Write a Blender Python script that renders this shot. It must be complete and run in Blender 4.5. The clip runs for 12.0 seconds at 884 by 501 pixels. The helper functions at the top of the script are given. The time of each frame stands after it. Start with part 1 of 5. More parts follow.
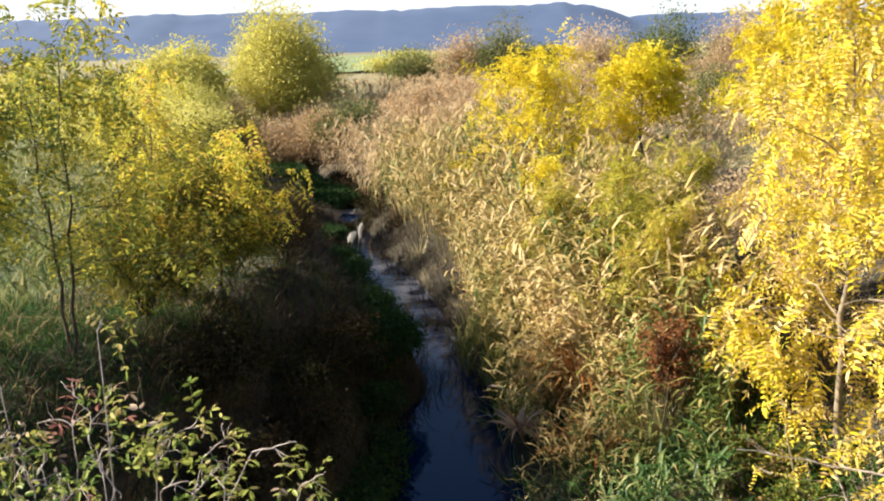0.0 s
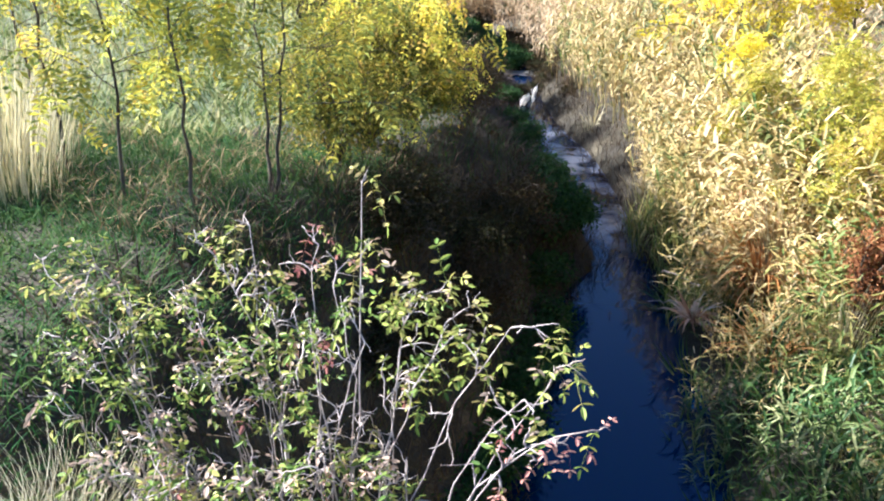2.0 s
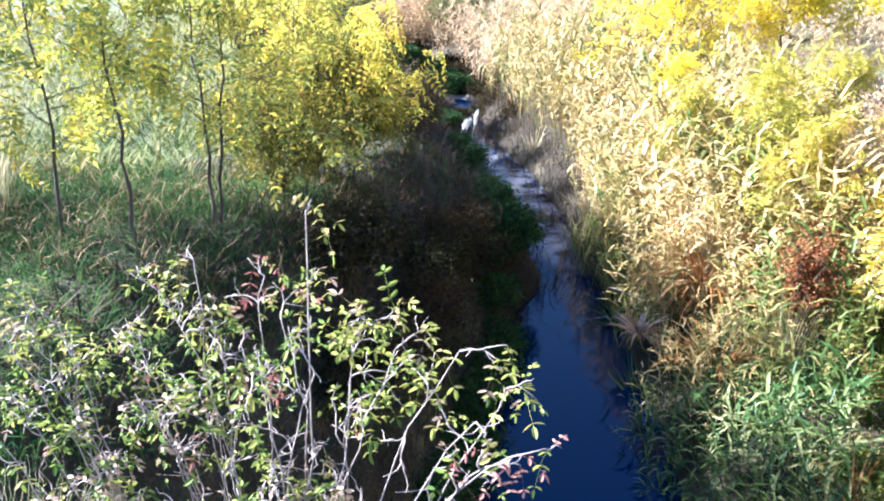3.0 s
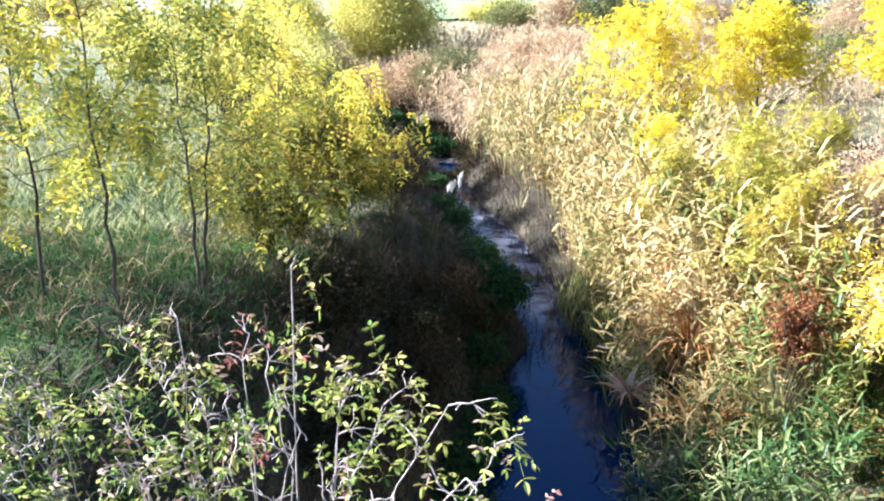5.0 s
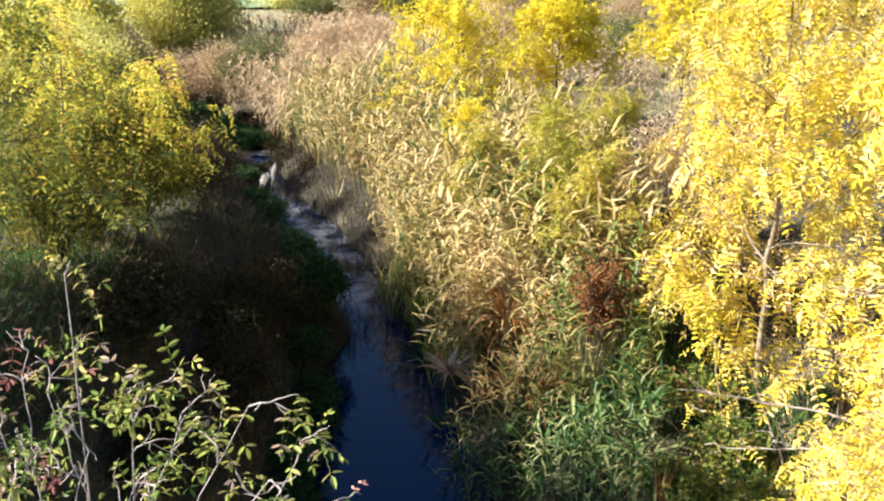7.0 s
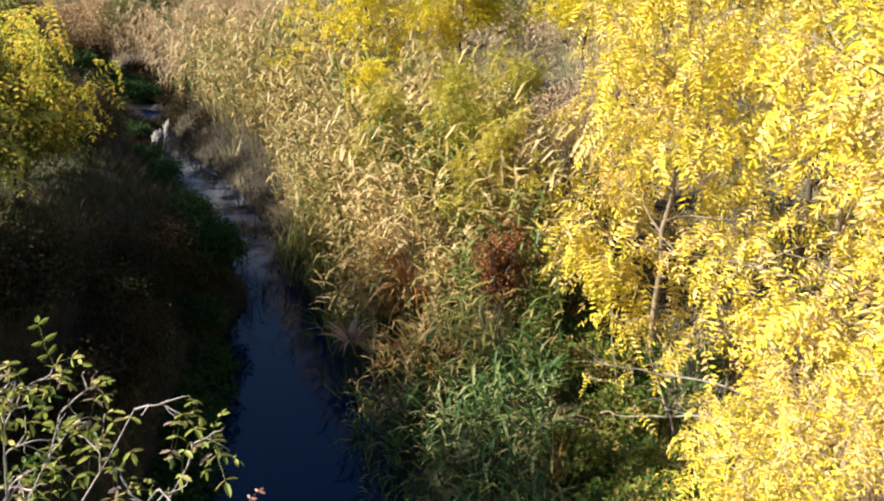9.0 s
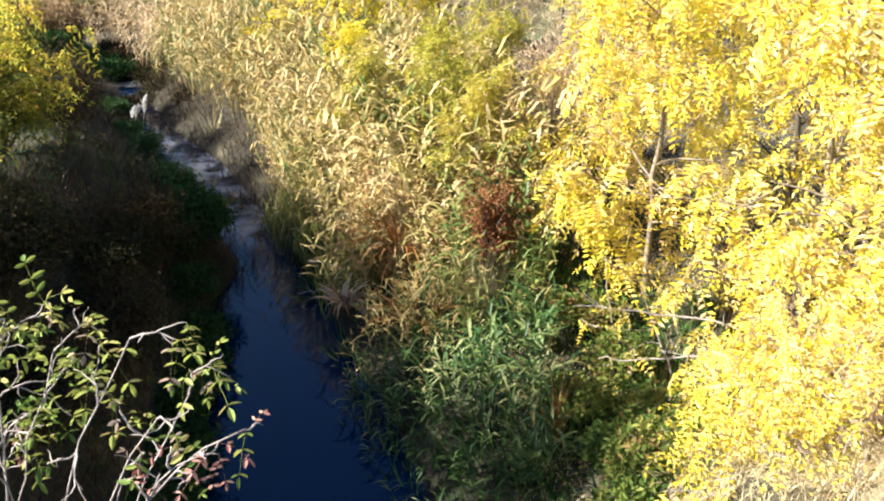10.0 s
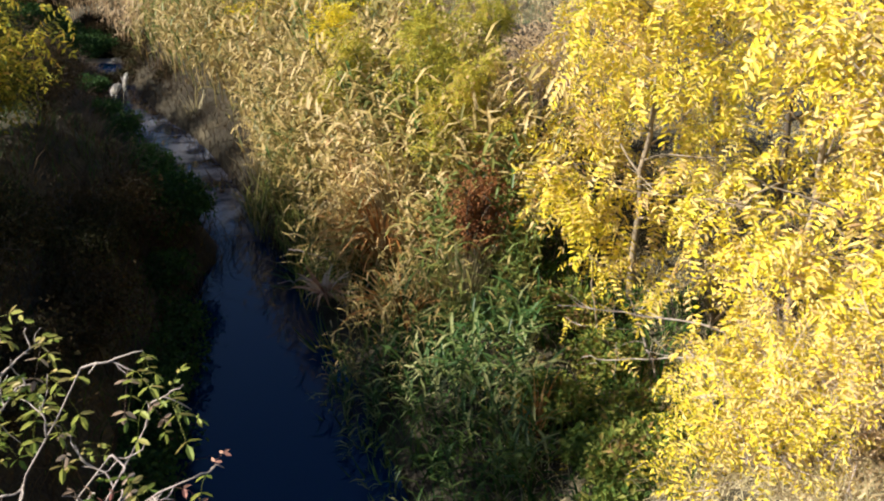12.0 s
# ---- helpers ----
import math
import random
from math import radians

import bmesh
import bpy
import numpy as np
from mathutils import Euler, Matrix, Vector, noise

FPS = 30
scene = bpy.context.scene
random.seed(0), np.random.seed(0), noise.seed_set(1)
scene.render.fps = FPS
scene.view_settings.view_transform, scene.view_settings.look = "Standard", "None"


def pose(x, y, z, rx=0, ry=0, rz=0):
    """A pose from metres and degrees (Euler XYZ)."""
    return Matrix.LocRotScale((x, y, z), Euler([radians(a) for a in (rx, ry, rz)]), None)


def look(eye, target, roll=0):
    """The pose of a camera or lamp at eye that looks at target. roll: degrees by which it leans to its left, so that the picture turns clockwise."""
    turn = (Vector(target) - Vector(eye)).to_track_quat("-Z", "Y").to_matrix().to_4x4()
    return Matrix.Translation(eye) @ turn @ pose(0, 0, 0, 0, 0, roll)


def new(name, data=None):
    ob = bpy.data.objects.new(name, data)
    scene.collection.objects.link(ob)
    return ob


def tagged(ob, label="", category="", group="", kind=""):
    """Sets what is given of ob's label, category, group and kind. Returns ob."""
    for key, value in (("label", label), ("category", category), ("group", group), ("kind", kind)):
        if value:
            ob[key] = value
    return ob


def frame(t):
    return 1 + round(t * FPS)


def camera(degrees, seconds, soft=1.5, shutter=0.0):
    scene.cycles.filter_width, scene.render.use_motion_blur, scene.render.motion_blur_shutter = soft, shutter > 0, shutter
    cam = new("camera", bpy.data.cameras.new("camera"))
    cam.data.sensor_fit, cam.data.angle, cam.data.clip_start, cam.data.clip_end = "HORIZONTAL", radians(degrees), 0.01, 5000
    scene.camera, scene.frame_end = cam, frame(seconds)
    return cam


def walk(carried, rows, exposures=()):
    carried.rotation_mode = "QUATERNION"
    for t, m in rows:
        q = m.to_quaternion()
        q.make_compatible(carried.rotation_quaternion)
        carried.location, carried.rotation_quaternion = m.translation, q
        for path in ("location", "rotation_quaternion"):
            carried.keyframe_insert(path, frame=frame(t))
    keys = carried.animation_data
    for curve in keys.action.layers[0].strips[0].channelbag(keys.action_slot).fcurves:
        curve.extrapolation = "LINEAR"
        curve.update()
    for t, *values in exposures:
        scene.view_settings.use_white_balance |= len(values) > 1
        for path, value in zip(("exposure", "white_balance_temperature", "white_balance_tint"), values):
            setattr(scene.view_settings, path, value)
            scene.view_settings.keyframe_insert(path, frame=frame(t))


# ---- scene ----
cam = camera(55.5, 12.0, 2.1)
EXPOSURES = [(0, 1.45, 6600, 10), (0.5, 1.62, 6500, 10), (1.0, 1.42, 6500, 10), (1.5, 1.73, 6250, 10), (2.0, 2.32, 5350, 14), (2.7, 2.68, 5100, 17), (4.3, 2.66, 5100, 16), (5.0, 2.4, 5250, 15), (5.5, 2.29, 5400, 14), (6.0, 2.02, 5650, 12), (6.5, 1.73, 5950, 11), (8.5, 1.76, 6150, 10), (9.0, 1.32, 6400, 10), (9.5, 1.2, 6450, 10), (10.0, 1.86, 5950, 9), (10.5, 1.45, 6330, 10), (11.0, 1.03, 6700, 11), (11.5, 0.98, 6650, 11), (12.0, 1.12, 6350, 10)]
PATH = [
    (0, (0.031, -0.396, 5.403), (0.033, 1.539, 4.896), -1.8),
    (0.5, (-0.116, -0.186, 5.333), (-0.024, 1.74, 4.803), 2.1),
    (0.7, (-0.055, -0.346, 5.373), (-0.005, 1.606, 4.94), 1.2),
    (1, (-0.214, -0.168, 5.329), (-0.142, 1.747, 4.754), 1.4),
    (1.5, (-0.411, -0.187, 5.337), (-0.467, 1.678, 4.616), 0.7),
    (2, (-0.463, -0.195, 5.369), (-0.789, 1.604, 4.559), 1.4),
    (2.5, (-0.447, -0.238, 5.397), (-0.714, 1.598, 4.65), 0.5),
    (2.7, (-0.451, -0.224, 5.393), (-0.664, 1.615, 4.637), 1.2),
    (4.3, (-0.452, -0.195, 5.337), (-0.718, 1.656, 4.627), -1.9),
    (4.5, (-0.438, -0.218, 5.352), (-0.658, 1.662, 4.706), -0.5),
    (5, (-0.456, -0.204, 5.337), (-0.638, 1.691, 4.724), 0.2),
    (5.5, (-0.466, -0.188, 5.329), (-0.567, 1.705, 4.691), 0.3),
    (6, (-0.418, -0.181, 5.324), (-0.307, 1.703, 4.662), 1.7),
    (6.5, (-0.38, -0.16, 5.317), (-0.156, 1.727, 4.692), 1.6),
    (6.7, (-0.354, -0.155, 5.321), (-0.104, 1.727, 4.692), 0.5),
    (8.3, (-0.35, -0.159, 5.29), (-0.19, 1.713, 4.606), 1.8),
    (8.5, (-0.355, -0.115, 5.274), (-0.006, 1.733, 4.592), 4.0),
    (9, (-0.344, 0.008, 5.382), (0.12, 1.815, 4.661), 3.5),
    (9.5, (-0.354, -0.031, 5.322), (-0.061, 1.76, 4.48), -2.4),
    (10, (-0.371, 0.023, 5.177), (0.118, 1.798, 4.395), 1.2),
    (10.5, (-0.463, 0.051, 5.194), (0.265, 1.768, 4.472), 5.2),
    (11, (-0.368, 0.216, 5.318), (0.264, 1.989, 4.643), 3.7),
    (11.3, (-0.297, 0.285, 5.292), (0.311, 2.043, 4.56), 3.3),
    (11.5, (-0.279, 0.228, 5.299), (0.228, 2.014, 4.555), 2.0),
    (12, (-0.302, 0.229, 5.227), (0.219, 1.976, 4.405), 2.7),
]
walk(cam, [(t, look(eye, target, roll)) for t, eye, target, roll in PATH], EXPOSURES)

# ---- light ----
SUN_EL, SUN_AZ = radians(33.5), radians(-82)
sun_dir = Vector((math.sin(SUN_AZ) * math.cos(SUN_EL), math.cos(SUN_AZ) * math.cos(SUN_EL), math.sin(SUN_EL)))
world = bpy.data.worlds.new("sky")
scene.world = world
world.use_nodes = True
sky = world.node_tree.nodes.new("ShaderNodeTexSky")
sky.sky_type, sky.sun_disc = "NISHITA", False
sky.sun_elevation, sky.sun_rotation = SUN_EL, SUN_AZ
sky.altitude, sky.air_density, sky.dust_density, sky.ozone_density = 100, 1.0, 0.3, 2.5
background = world.node_tree.nodes["Background"]
background.inputs["Strength"].default_value = 0.05
world.node_tree.links.new(sky.outputs["Color"], background.inputs["Color"])
sun = new("sun", bpy.data.lights.new("sun", "SUN"))
sun.data.energy, sun.data.angle, sun.data.color = 5.0, radians(0.55), (1.0, 0.93, 0.80)
sun.matrix_world = look(sun_dir * 50, (0, 0, 0))

# ---- materials ----


def nodes_of(name):
    m = bpy.data.materials.new(name)
    m.use_nodes = True
    t = m.node_tree
    t.nodes.clear()
    return m, t, t.nodes.new, t.links.new


def ramp_of(add, stops):
    r = add("ShaderNodeValToRGB")
    el = r.color_ramp.elements
    while len(el) < len(stops):
        el.new(0.5)
    for e, (p, c) in zip(el, stops):
        e.position, e.color = p, (*c, 1)
    return r


def leafy(name, stops, glow=0.35, rough=0.5, patch=0.8, gloss=0.3):
    """Leaf: colour varies from patch to patch, plant to plant and blade to blade; light passes through the blade."""
    m, t, add, link = nodes_of(name)
    geo, info = add("ShaderNodeNewGeometry"), add("ShaderNodeObjectInfo")
    big, fine = add("ShaderNodeTexNoise"), add("ShaderNodeTexNoise")
    big.inputs["Scale"].default_value, big.inputs["Detail"].default_value = patch, 3
    fine.inputs["Scale"].default_value = 90
    for n in (big, fine):
        link(geo.outputs["Position"], n.inputs["Vector"])
    s = None
    for sock, w in ((big.outputs["Fac"], 0.95), (geo.outputs["Random Per Island"], 0.6), (info.outputs["Random"], 0.25), (fine.outputs["Fac"], 0.2)):
        k = add("ShaderNodeMath")
        k.operation = "MULTIPLY_ADD"
        link(sock, k.inputs[0])
        k.inputs[1].default_value = w
        k.inputs[2].default_value = -0.45
        if s:
            link(s, k.inputs[2])
        s = k.outputs[0]
    r = ramp_of(add, stops)
    link(s, r.inputs[0])
    p, tr, mix, out = add("ShaderNodeBsdfPrincipled"), add("ShaderNodeBsdfTranslucent"), add("ShaderNodeMixShader"), add("ShaderNodeOutputMaterial")
    link(r.outputs[0], p.inputs["Base Color"])
    link(r.outputs[0], tr.inputs["Color"])
    p.inputs["Roughness"].default_value = rough
    p.inputs["Specular IOR Level"].default_value = gloss
    mix.inputs[0].default_value = glow
    link(p.outputs[0], mix.inputs[1])
    link(tr.outputs[0], mix.inputs[2])
    link(mix.outputs[0], out.inputs[0])
    return m


def surface(name, stops, scale=4.0, fine=40.0, rough=0.8, bump=0.4, depth=0.02, stretch=(1, 1, 1)):
    """Bark, soil, mud or stone: two scales of noise in the colour, relief from the finer one."""
    m, t, add, link = nodes_of(name)
    geo, mp = add("ShaderNodeNewGeometry"), add("ShaderNodeMapping")
    link(geo.outputs["Position"], mp.inputs[0])
    mp.inputs["Scale"].default_value = stretch
    a, b = add("ShaderNodeTexNoise"), add("ShaderNodeTexNoise")
    a.inputs["Scale"].default_value, a.inputs["Detail"].default_value = scale, 5
    b.inputs["Scale"].default_value, b.inputs["Detail"].default_value = fine, 4
    for n in (a, b):
        link(mp.outputs[0], n.inputs["Vector"])
    k = add("ShaderNodeMath")
    k.operation = "MULTIPLY_ADD"
    link(b.outputs["Fac"], k.inputs[0])
    k.inputs[1].default_value = 0.5
    h = add("ShaderNodeMath")
    h.operation = "MULTIPLY_ADD"
    link(a.outputs["Fac"], h.inputs[0])
    h.inputs[1].default_value, h.inputs[2].default_value = 1.0, -0.25
    link(h.outputs[0], k.inputs[2])
    r = ramp_of(add, stops)
    link(k.outputs[0], r.inputs[0])
    bp = add("ShaderNodeBump")
    bp.inputs["Strength"].default_value, bp.inputs["Distance"].default_value = bump, depth
    link(b.outputs["Fac"], bp.inputs["Height"])
    p, out = add("ShaderNodeBsdfPrincipled"), add("ShaderNodeOutputMaterial")
    link(r.outputs[0], p.inputs["Base Color"])
    link(bp.outputs[0], p.inputs["Normal"])
    p.inputs["Roughness"].default_value = rough
    link(p.outputs[0], out.inputs[0])
    return m


# soil tones lowered, part of the bank's shade is in the colour
SOIL = surface("soil", [(0.25, (0.018, 0.014, 0.009)), (0.5, (0.045, 0.036, 0.02)), (0.75, (0.11, 0.088, 0.05))], 1.3, 22, 0.95, 0.8, 0.05)
PLAIN = surface("grassy_plain", [(0.25, (0.055, 0.075, 0.028)), (0.5, (0.11, 0.125, 0.05)), (0.75, (0.21, 0.19, 0.09))], 0.7, 14, 0.95, 0.8, 0.06)
THATCH = surface("dry_thatch", [(0.25, (0.12, 0.09, 0.05)), (0.5, (0.24, 0.19, 0.11)), (0.75, (0.38, 0.31, 0.19))], 2.2, 45, 0.95, 0.9, 0.04)
MUD = surface("pale_mud", [(0.3, (0.13, 0.115, 0.09)), (0.7, (0.27, 0.24, 0.2))], 3, 30, 0.7)
BARK = surface("bark", [(0.3, (0.035, 0.026, 0.018)), (0.7, (0.13, 0.10, 0.07))], 9, 60, 0.9, 0.6, 0.008, (1, 1, 0.2))
PALE_BARK = surface("pale_bark", [(0.3, (0.16, 0.12, 0.08)), (0.7, (0.38, 0.30, 0.20))], 12, 80, 0.85, 0.5, 0.006, (1, 1, 0.2))
GREY_WOOD = surface("grey_wood", [(0.3, (0.26, 0.21, 0.185)), (0.7, (0.56, 0.47, 0.42))], 14, 90, 0.85, 0.4, 0.004)
CONCRETE = surface("concrete", [(0.3, (0.24, 0.23, 0.21)), (0.7, (0.40, 0.38, 0.35))], 2, 40, 0.9)
FIELD = surface("field_crop", [(0.3, (0.14, 0.19, 0.08)), (0.7, (0.22, 0.27, 0.12))], 0.05, 0.8, 0.95, 0.2)
STUBBLE = surface("field_stubble", [(0.3, (0.17, 0.15, 0.08)), (0.7, (0.27, 0.23, 0.12))], 0.05, 0.8, 0.95, 0.2)
# distance haze is painted into the ridge as blue-grey
RIDGE = surface("wooded_ridge_haze_blue", [(0.3, (0.045, 0.08, 0.165)), (0.7, (0.08, 0.118, 0.21))], 0.02, 0.12, 1.0, 0.0)

YELLOW = leafy("locust_yellow", [(0.02, (0.36, 0.37, 0.05)), (0.26, (0.68, 0.58, 0.04)), (0.48, (0.80, 0.62, 0.06)), (0.66, (0.81, 0.65, 0.20)), (0.83, (0.70, 0.52, 0.25)), (0.97, (0.42, 0.26, 0.12))], 0.24, 0.45, 1.1, 0.22)
YELGREEN = leafy("locust_yellow_green", [(0.06, (0.13, 0.19, 0.055)), (0.28, (0.31, 0.34, 0.08)), (0.52, (0.60, 0.55, 0.075)), (0.76, (0.76, 0.62, 0.07)), (0.95, (0.80, 0.50, 0.14))], 0.46, 0.5, 1.3, 0.15)
YELGREEN_DULL = leafy("locust_green", [(0.06, (0.10, 0.155, 0.05)), (0.32, (0.23, 0.27, 0.07)), (0.58, (0.47, 0.45, 0.085)), (0.85, (0.74, 0.59, 0.09))], 0.46, 0.5, 1.3, 0.15)
GOLD = leafy("sapling_gold", [(0.1, (0.50, 0.44, 0.02)), (0.5, (0.76, 0.63, 0.03)), (0.9, (0.80, 0.62, 0.05))], 0.38, 0.5, 0.6)
# yellow-green leaves paled to stand for distance haze
WILLOW = leafy("willow_yellow_green", [(0.15, (0.48, 0.46, 0.12)), (0.5, (0.66, 0.60, 0.16)), (0.85, (0.74, 0.68, 0.24))], 0.42, 0.6, 0.3, 0.1)
SHRUB = leafy("shrub_green_gold", [(0.1, (0.055, 0.08, 0.02)), (0.34, (0.14, 0.16, 0.03)), (0.62, (0.32, 0.29, 0.045)), (0.9, (0.54, 0.39, 0.09))], 0.27, 0.6, 1.5, 0.1)
SAPGREEN = leafy("sapling_green", [(0.1, (0.14, 0.17, 0.03)), (0.42, (0.36, 0.36, 0.05)), (0.72, (0.60, 0.52, 0.07)), (0.95, (0.60, 0.42, 0.12))], 0.35, 0.55, 1.2, 0.15)
# brown-green leaves with the bank's shade lowered into their colour
DARKSHRUB = leafy("shrub_brown_green_darkened", [(0.1, (0.016, 0.024, 0.009)), (0.5, (0.045, 0.04, 0.018)), (0.9, (0.092, 0.06, 0.032))], 0.25, 0.7, 0.8, 0.05)
RUSSET = leafy("dry_russet", [(0.2, (0.16, 0.06, 0.025)), (0.6, (0.32, 0.135, 0.055)), (0.9, (0.44, 0.24, 0.10))], 0.25, 0.7, 2, 0.1)
STRAW = leafy("straw", [(0.15, (0.30, 0.25, 0.12)), (0.5, (0.52, 0.45, 0.25)), (0.9, (0.68, 0.60, 0.38))], 0.25, 0.6, 1.2)
# grass green darkened in place of shade from the trees
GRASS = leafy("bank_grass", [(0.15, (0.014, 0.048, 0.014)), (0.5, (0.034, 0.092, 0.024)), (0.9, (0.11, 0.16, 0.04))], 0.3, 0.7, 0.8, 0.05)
MEADOW = leafy("meadow_grass_pale", [(0.15, (0.09, 0.14, 0.045)), (0.5, (0.20, 0.23, 0.08)), (0.9, (0.40, 0.35, 0.16))], 0.3, 0.7, 0.5, 0.05)
WEED = leafy("slope_weed_leaf", [(0.1, (0.045, 0.09, 0.02)), (0.5, (0.12, 0.18, 0.035)), (0.8, (0.28, 0.29, 0.06)), (0.95, (0.36, 0.22, 0.09))], 0.35, 0.6, 1.5, 0.15)
REED = leafy("reed_blade", [(0.1, (0.06, 0.08, 0.022)), (0.26, (0.19, 0.18, 0.055)), (0.44, (0.42, 0.31, 0.105)), (0.66, (0.56, 0.415, 0.175)), (0.83, (0.65, 0.51, 0.275)), (0.98, (0.36, 0.16, 0.055))], 0.2, 0.45, 0.8, 0.2)
REEDGREEN = leafy("reed_blade_green", [(0.1, (0.045, 0.09, 0.022)), (0.45, (0.12, 0.18, 0.045)), (0.75, (0.26, 0.27, 0.07)), (0.95, (0.46, 0.36, 0.14))], 0.3, 0.45, 0.8, 0.2)
# darker copy of REEDGREEN; the shade near the bridge is in its colour
SHADEREED = leafy("reed_blade_shade_green", [(0.1, (0.022, 0.05, 0.014)), (0.45, (0.05, 0.105, 0.026)), (0.75, (0.115, 0.165, 0.045)), (0.97, (0.34, 0.34, 0.15))], 0.22, 0.45, 1.0, 0.2)
BROWNREED = leafy("reed_blade_brown", [(0.2, (0.24, 0.09, 0.03)), (0.6, (0.46, 0.20, 0.06)), (0.9, (0.64, 0.40, 0.17))], 0.25, 0.6, 2, 0.15)
TANREED = leafy("reed_blade_tan", [(0.2, (0.40, 0.20, 0.11)), (0.6, (0.62, 0.41, 0.27)), (0.9, (0.78, 0.64, 0.48))], 0.25, 0.6, 2, 0.15)
ELDER = leafy("elder_leaf", [(0.1, (0.08, 0.15, 0.03)), (0.38, (0.19, 0.27, 0.055)), (0.68, (0.38, 0.40, 0.085)), (0.92, (0.54, 0.42, 0.17))], 0.34, 0.5, 4.0, 0.2)
ELDERDRY = leafy("elder_leaf_dry", [(0.2, (0.30, 0.19, 0.13)), (0.6, (0.50, 0.36, 0.26)), (0.9, (0.64, 0.50, 0.38))], 0.3, 0.7, 4.0, 0.1)
BLEACHED = leafy("bleached_grass", [(0.15, (0.44, 0.38, 0.22)), (0.5, (0.66, 0.60, 0.40)), (0.9, (0.80, 0.75, 0.58))], 0.3, 0.7, 2.0, 0.1)
PINK = leafy("elder_leaf_red", [(0.15, (0.26, 0.07, 0.06)), (0.5, (0.42, 0.17, 0.14)), (0.9, (0.50, 0.30, 0.22))], 0.3, 0.5, 3)
FLUFF = leafy("reed_plume", [(0.2, (0.84, 0.80, 0.74)), (0.8, (0.92, 0.90, 0.86))], 0.5, 0.9, 3, 0.1)
# dead brown, taken darker to carry the shade of both banks
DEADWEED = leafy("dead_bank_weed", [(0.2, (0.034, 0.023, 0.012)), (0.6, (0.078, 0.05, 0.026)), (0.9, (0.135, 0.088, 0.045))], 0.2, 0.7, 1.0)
STALK = leafy("brown_stalk", [(0.2, (0.13, 0.09, 0.045)), (0.6, (0.28, 0.20, 0.10)), (0.9, (0.46, 0.35, 0.19))], 0.25, 0.7, 1.6, 0.1)
DRYBROWN = leafy("dry_weed_brown", [(0.2, (0.44, 0.31, 0.18)), (0.6, (0.64, 0.48, 0.29)), (0.9, (0.76, 0.61, 0.41))], 0.35, 0.7, 0.5)
# greens lowered; the channel's shade is partly in this colour
NETTLE = leafy("nettle_leaf", [(0.1, (0.014, 0.038, 0.011)), (0.5, (0.034, 0.081, 0.021)), (0.9, (0.070, 0.126, 0.032))], 0.3, 0.6, 1.5, 0.1)

m, t, add, link = nodes_of("stream_water")
p, out, wn, bp = add("ShaderNodeBsdfPrincipled"), add("ShaderNodeOutputMaterial"), add("ShaderNodeTexNoise"), add("ShaderNodeBump")
p.inputs["Roughness"].default_value = 0.05
p.inputs["IOR"].default_value = 1.333
# blue of the reflected sky is tinted into the specular
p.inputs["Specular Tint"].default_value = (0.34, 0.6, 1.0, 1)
geo, sep, sky_sheen = add("ShaderNodeNewGeometry"), add("ShaderNodeSeparateXYZ"), add("ShaderNodeTexNoise")
link(geo.outputs["Position"], sep.inputs[0])
link(geo.outputs["Position"], sky_sheen.inputs["Vector"])
sky_sheen.inputs["Scale"].default_value, sky_sheen.inputs["Detail"].default_value = 1.6, 4
# pool tinted deep sky blue near the bridge; upstream riffle has painted pale sky reflections
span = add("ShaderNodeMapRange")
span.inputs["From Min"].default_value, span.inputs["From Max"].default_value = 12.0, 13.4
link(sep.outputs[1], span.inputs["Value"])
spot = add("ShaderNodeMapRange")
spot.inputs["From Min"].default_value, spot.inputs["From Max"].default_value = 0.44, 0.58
link(sky_sheen.outputs["Fac"], spot.inputs["Value"])
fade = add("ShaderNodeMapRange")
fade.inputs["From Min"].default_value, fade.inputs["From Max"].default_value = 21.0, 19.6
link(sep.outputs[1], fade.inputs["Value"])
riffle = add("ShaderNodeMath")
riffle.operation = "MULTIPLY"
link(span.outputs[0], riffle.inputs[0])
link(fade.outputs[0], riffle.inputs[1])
# mask of the painted pale reflection patches
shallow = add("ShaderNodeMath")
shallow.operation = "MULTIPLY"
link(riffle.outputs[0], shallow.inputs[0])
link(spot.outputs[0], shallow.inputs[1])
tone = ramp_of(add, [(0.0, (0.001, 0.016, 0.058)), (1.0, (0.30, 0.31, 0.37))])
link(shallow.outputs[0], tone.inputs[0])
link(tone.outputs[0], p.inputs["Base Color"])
wn.inputs["Scale"].default_value, wn.inputs["Detail"].default_value = 6, 3
bp.inputs["Distance"].default_value = 0.02
chop = add("ShaderNodeMapRange")
chop.inputs["To Min"].default_value, chop.inputs["To Max"].default_value = 0.10, 0.35
link(span.outputs[0], chop.inputs["Value"])
link(chop.outputs[0], bp.inputs["Strength"])
link(wn.outputs["Fac"], bp.inputs["Height"])
link(bp.outputs[0], p.inputs["Normal"])
link(p.outputs[0], out.inputs[0])
WATER = m

# ---- mesh tools ----
rng = np.random.default_rng(7)


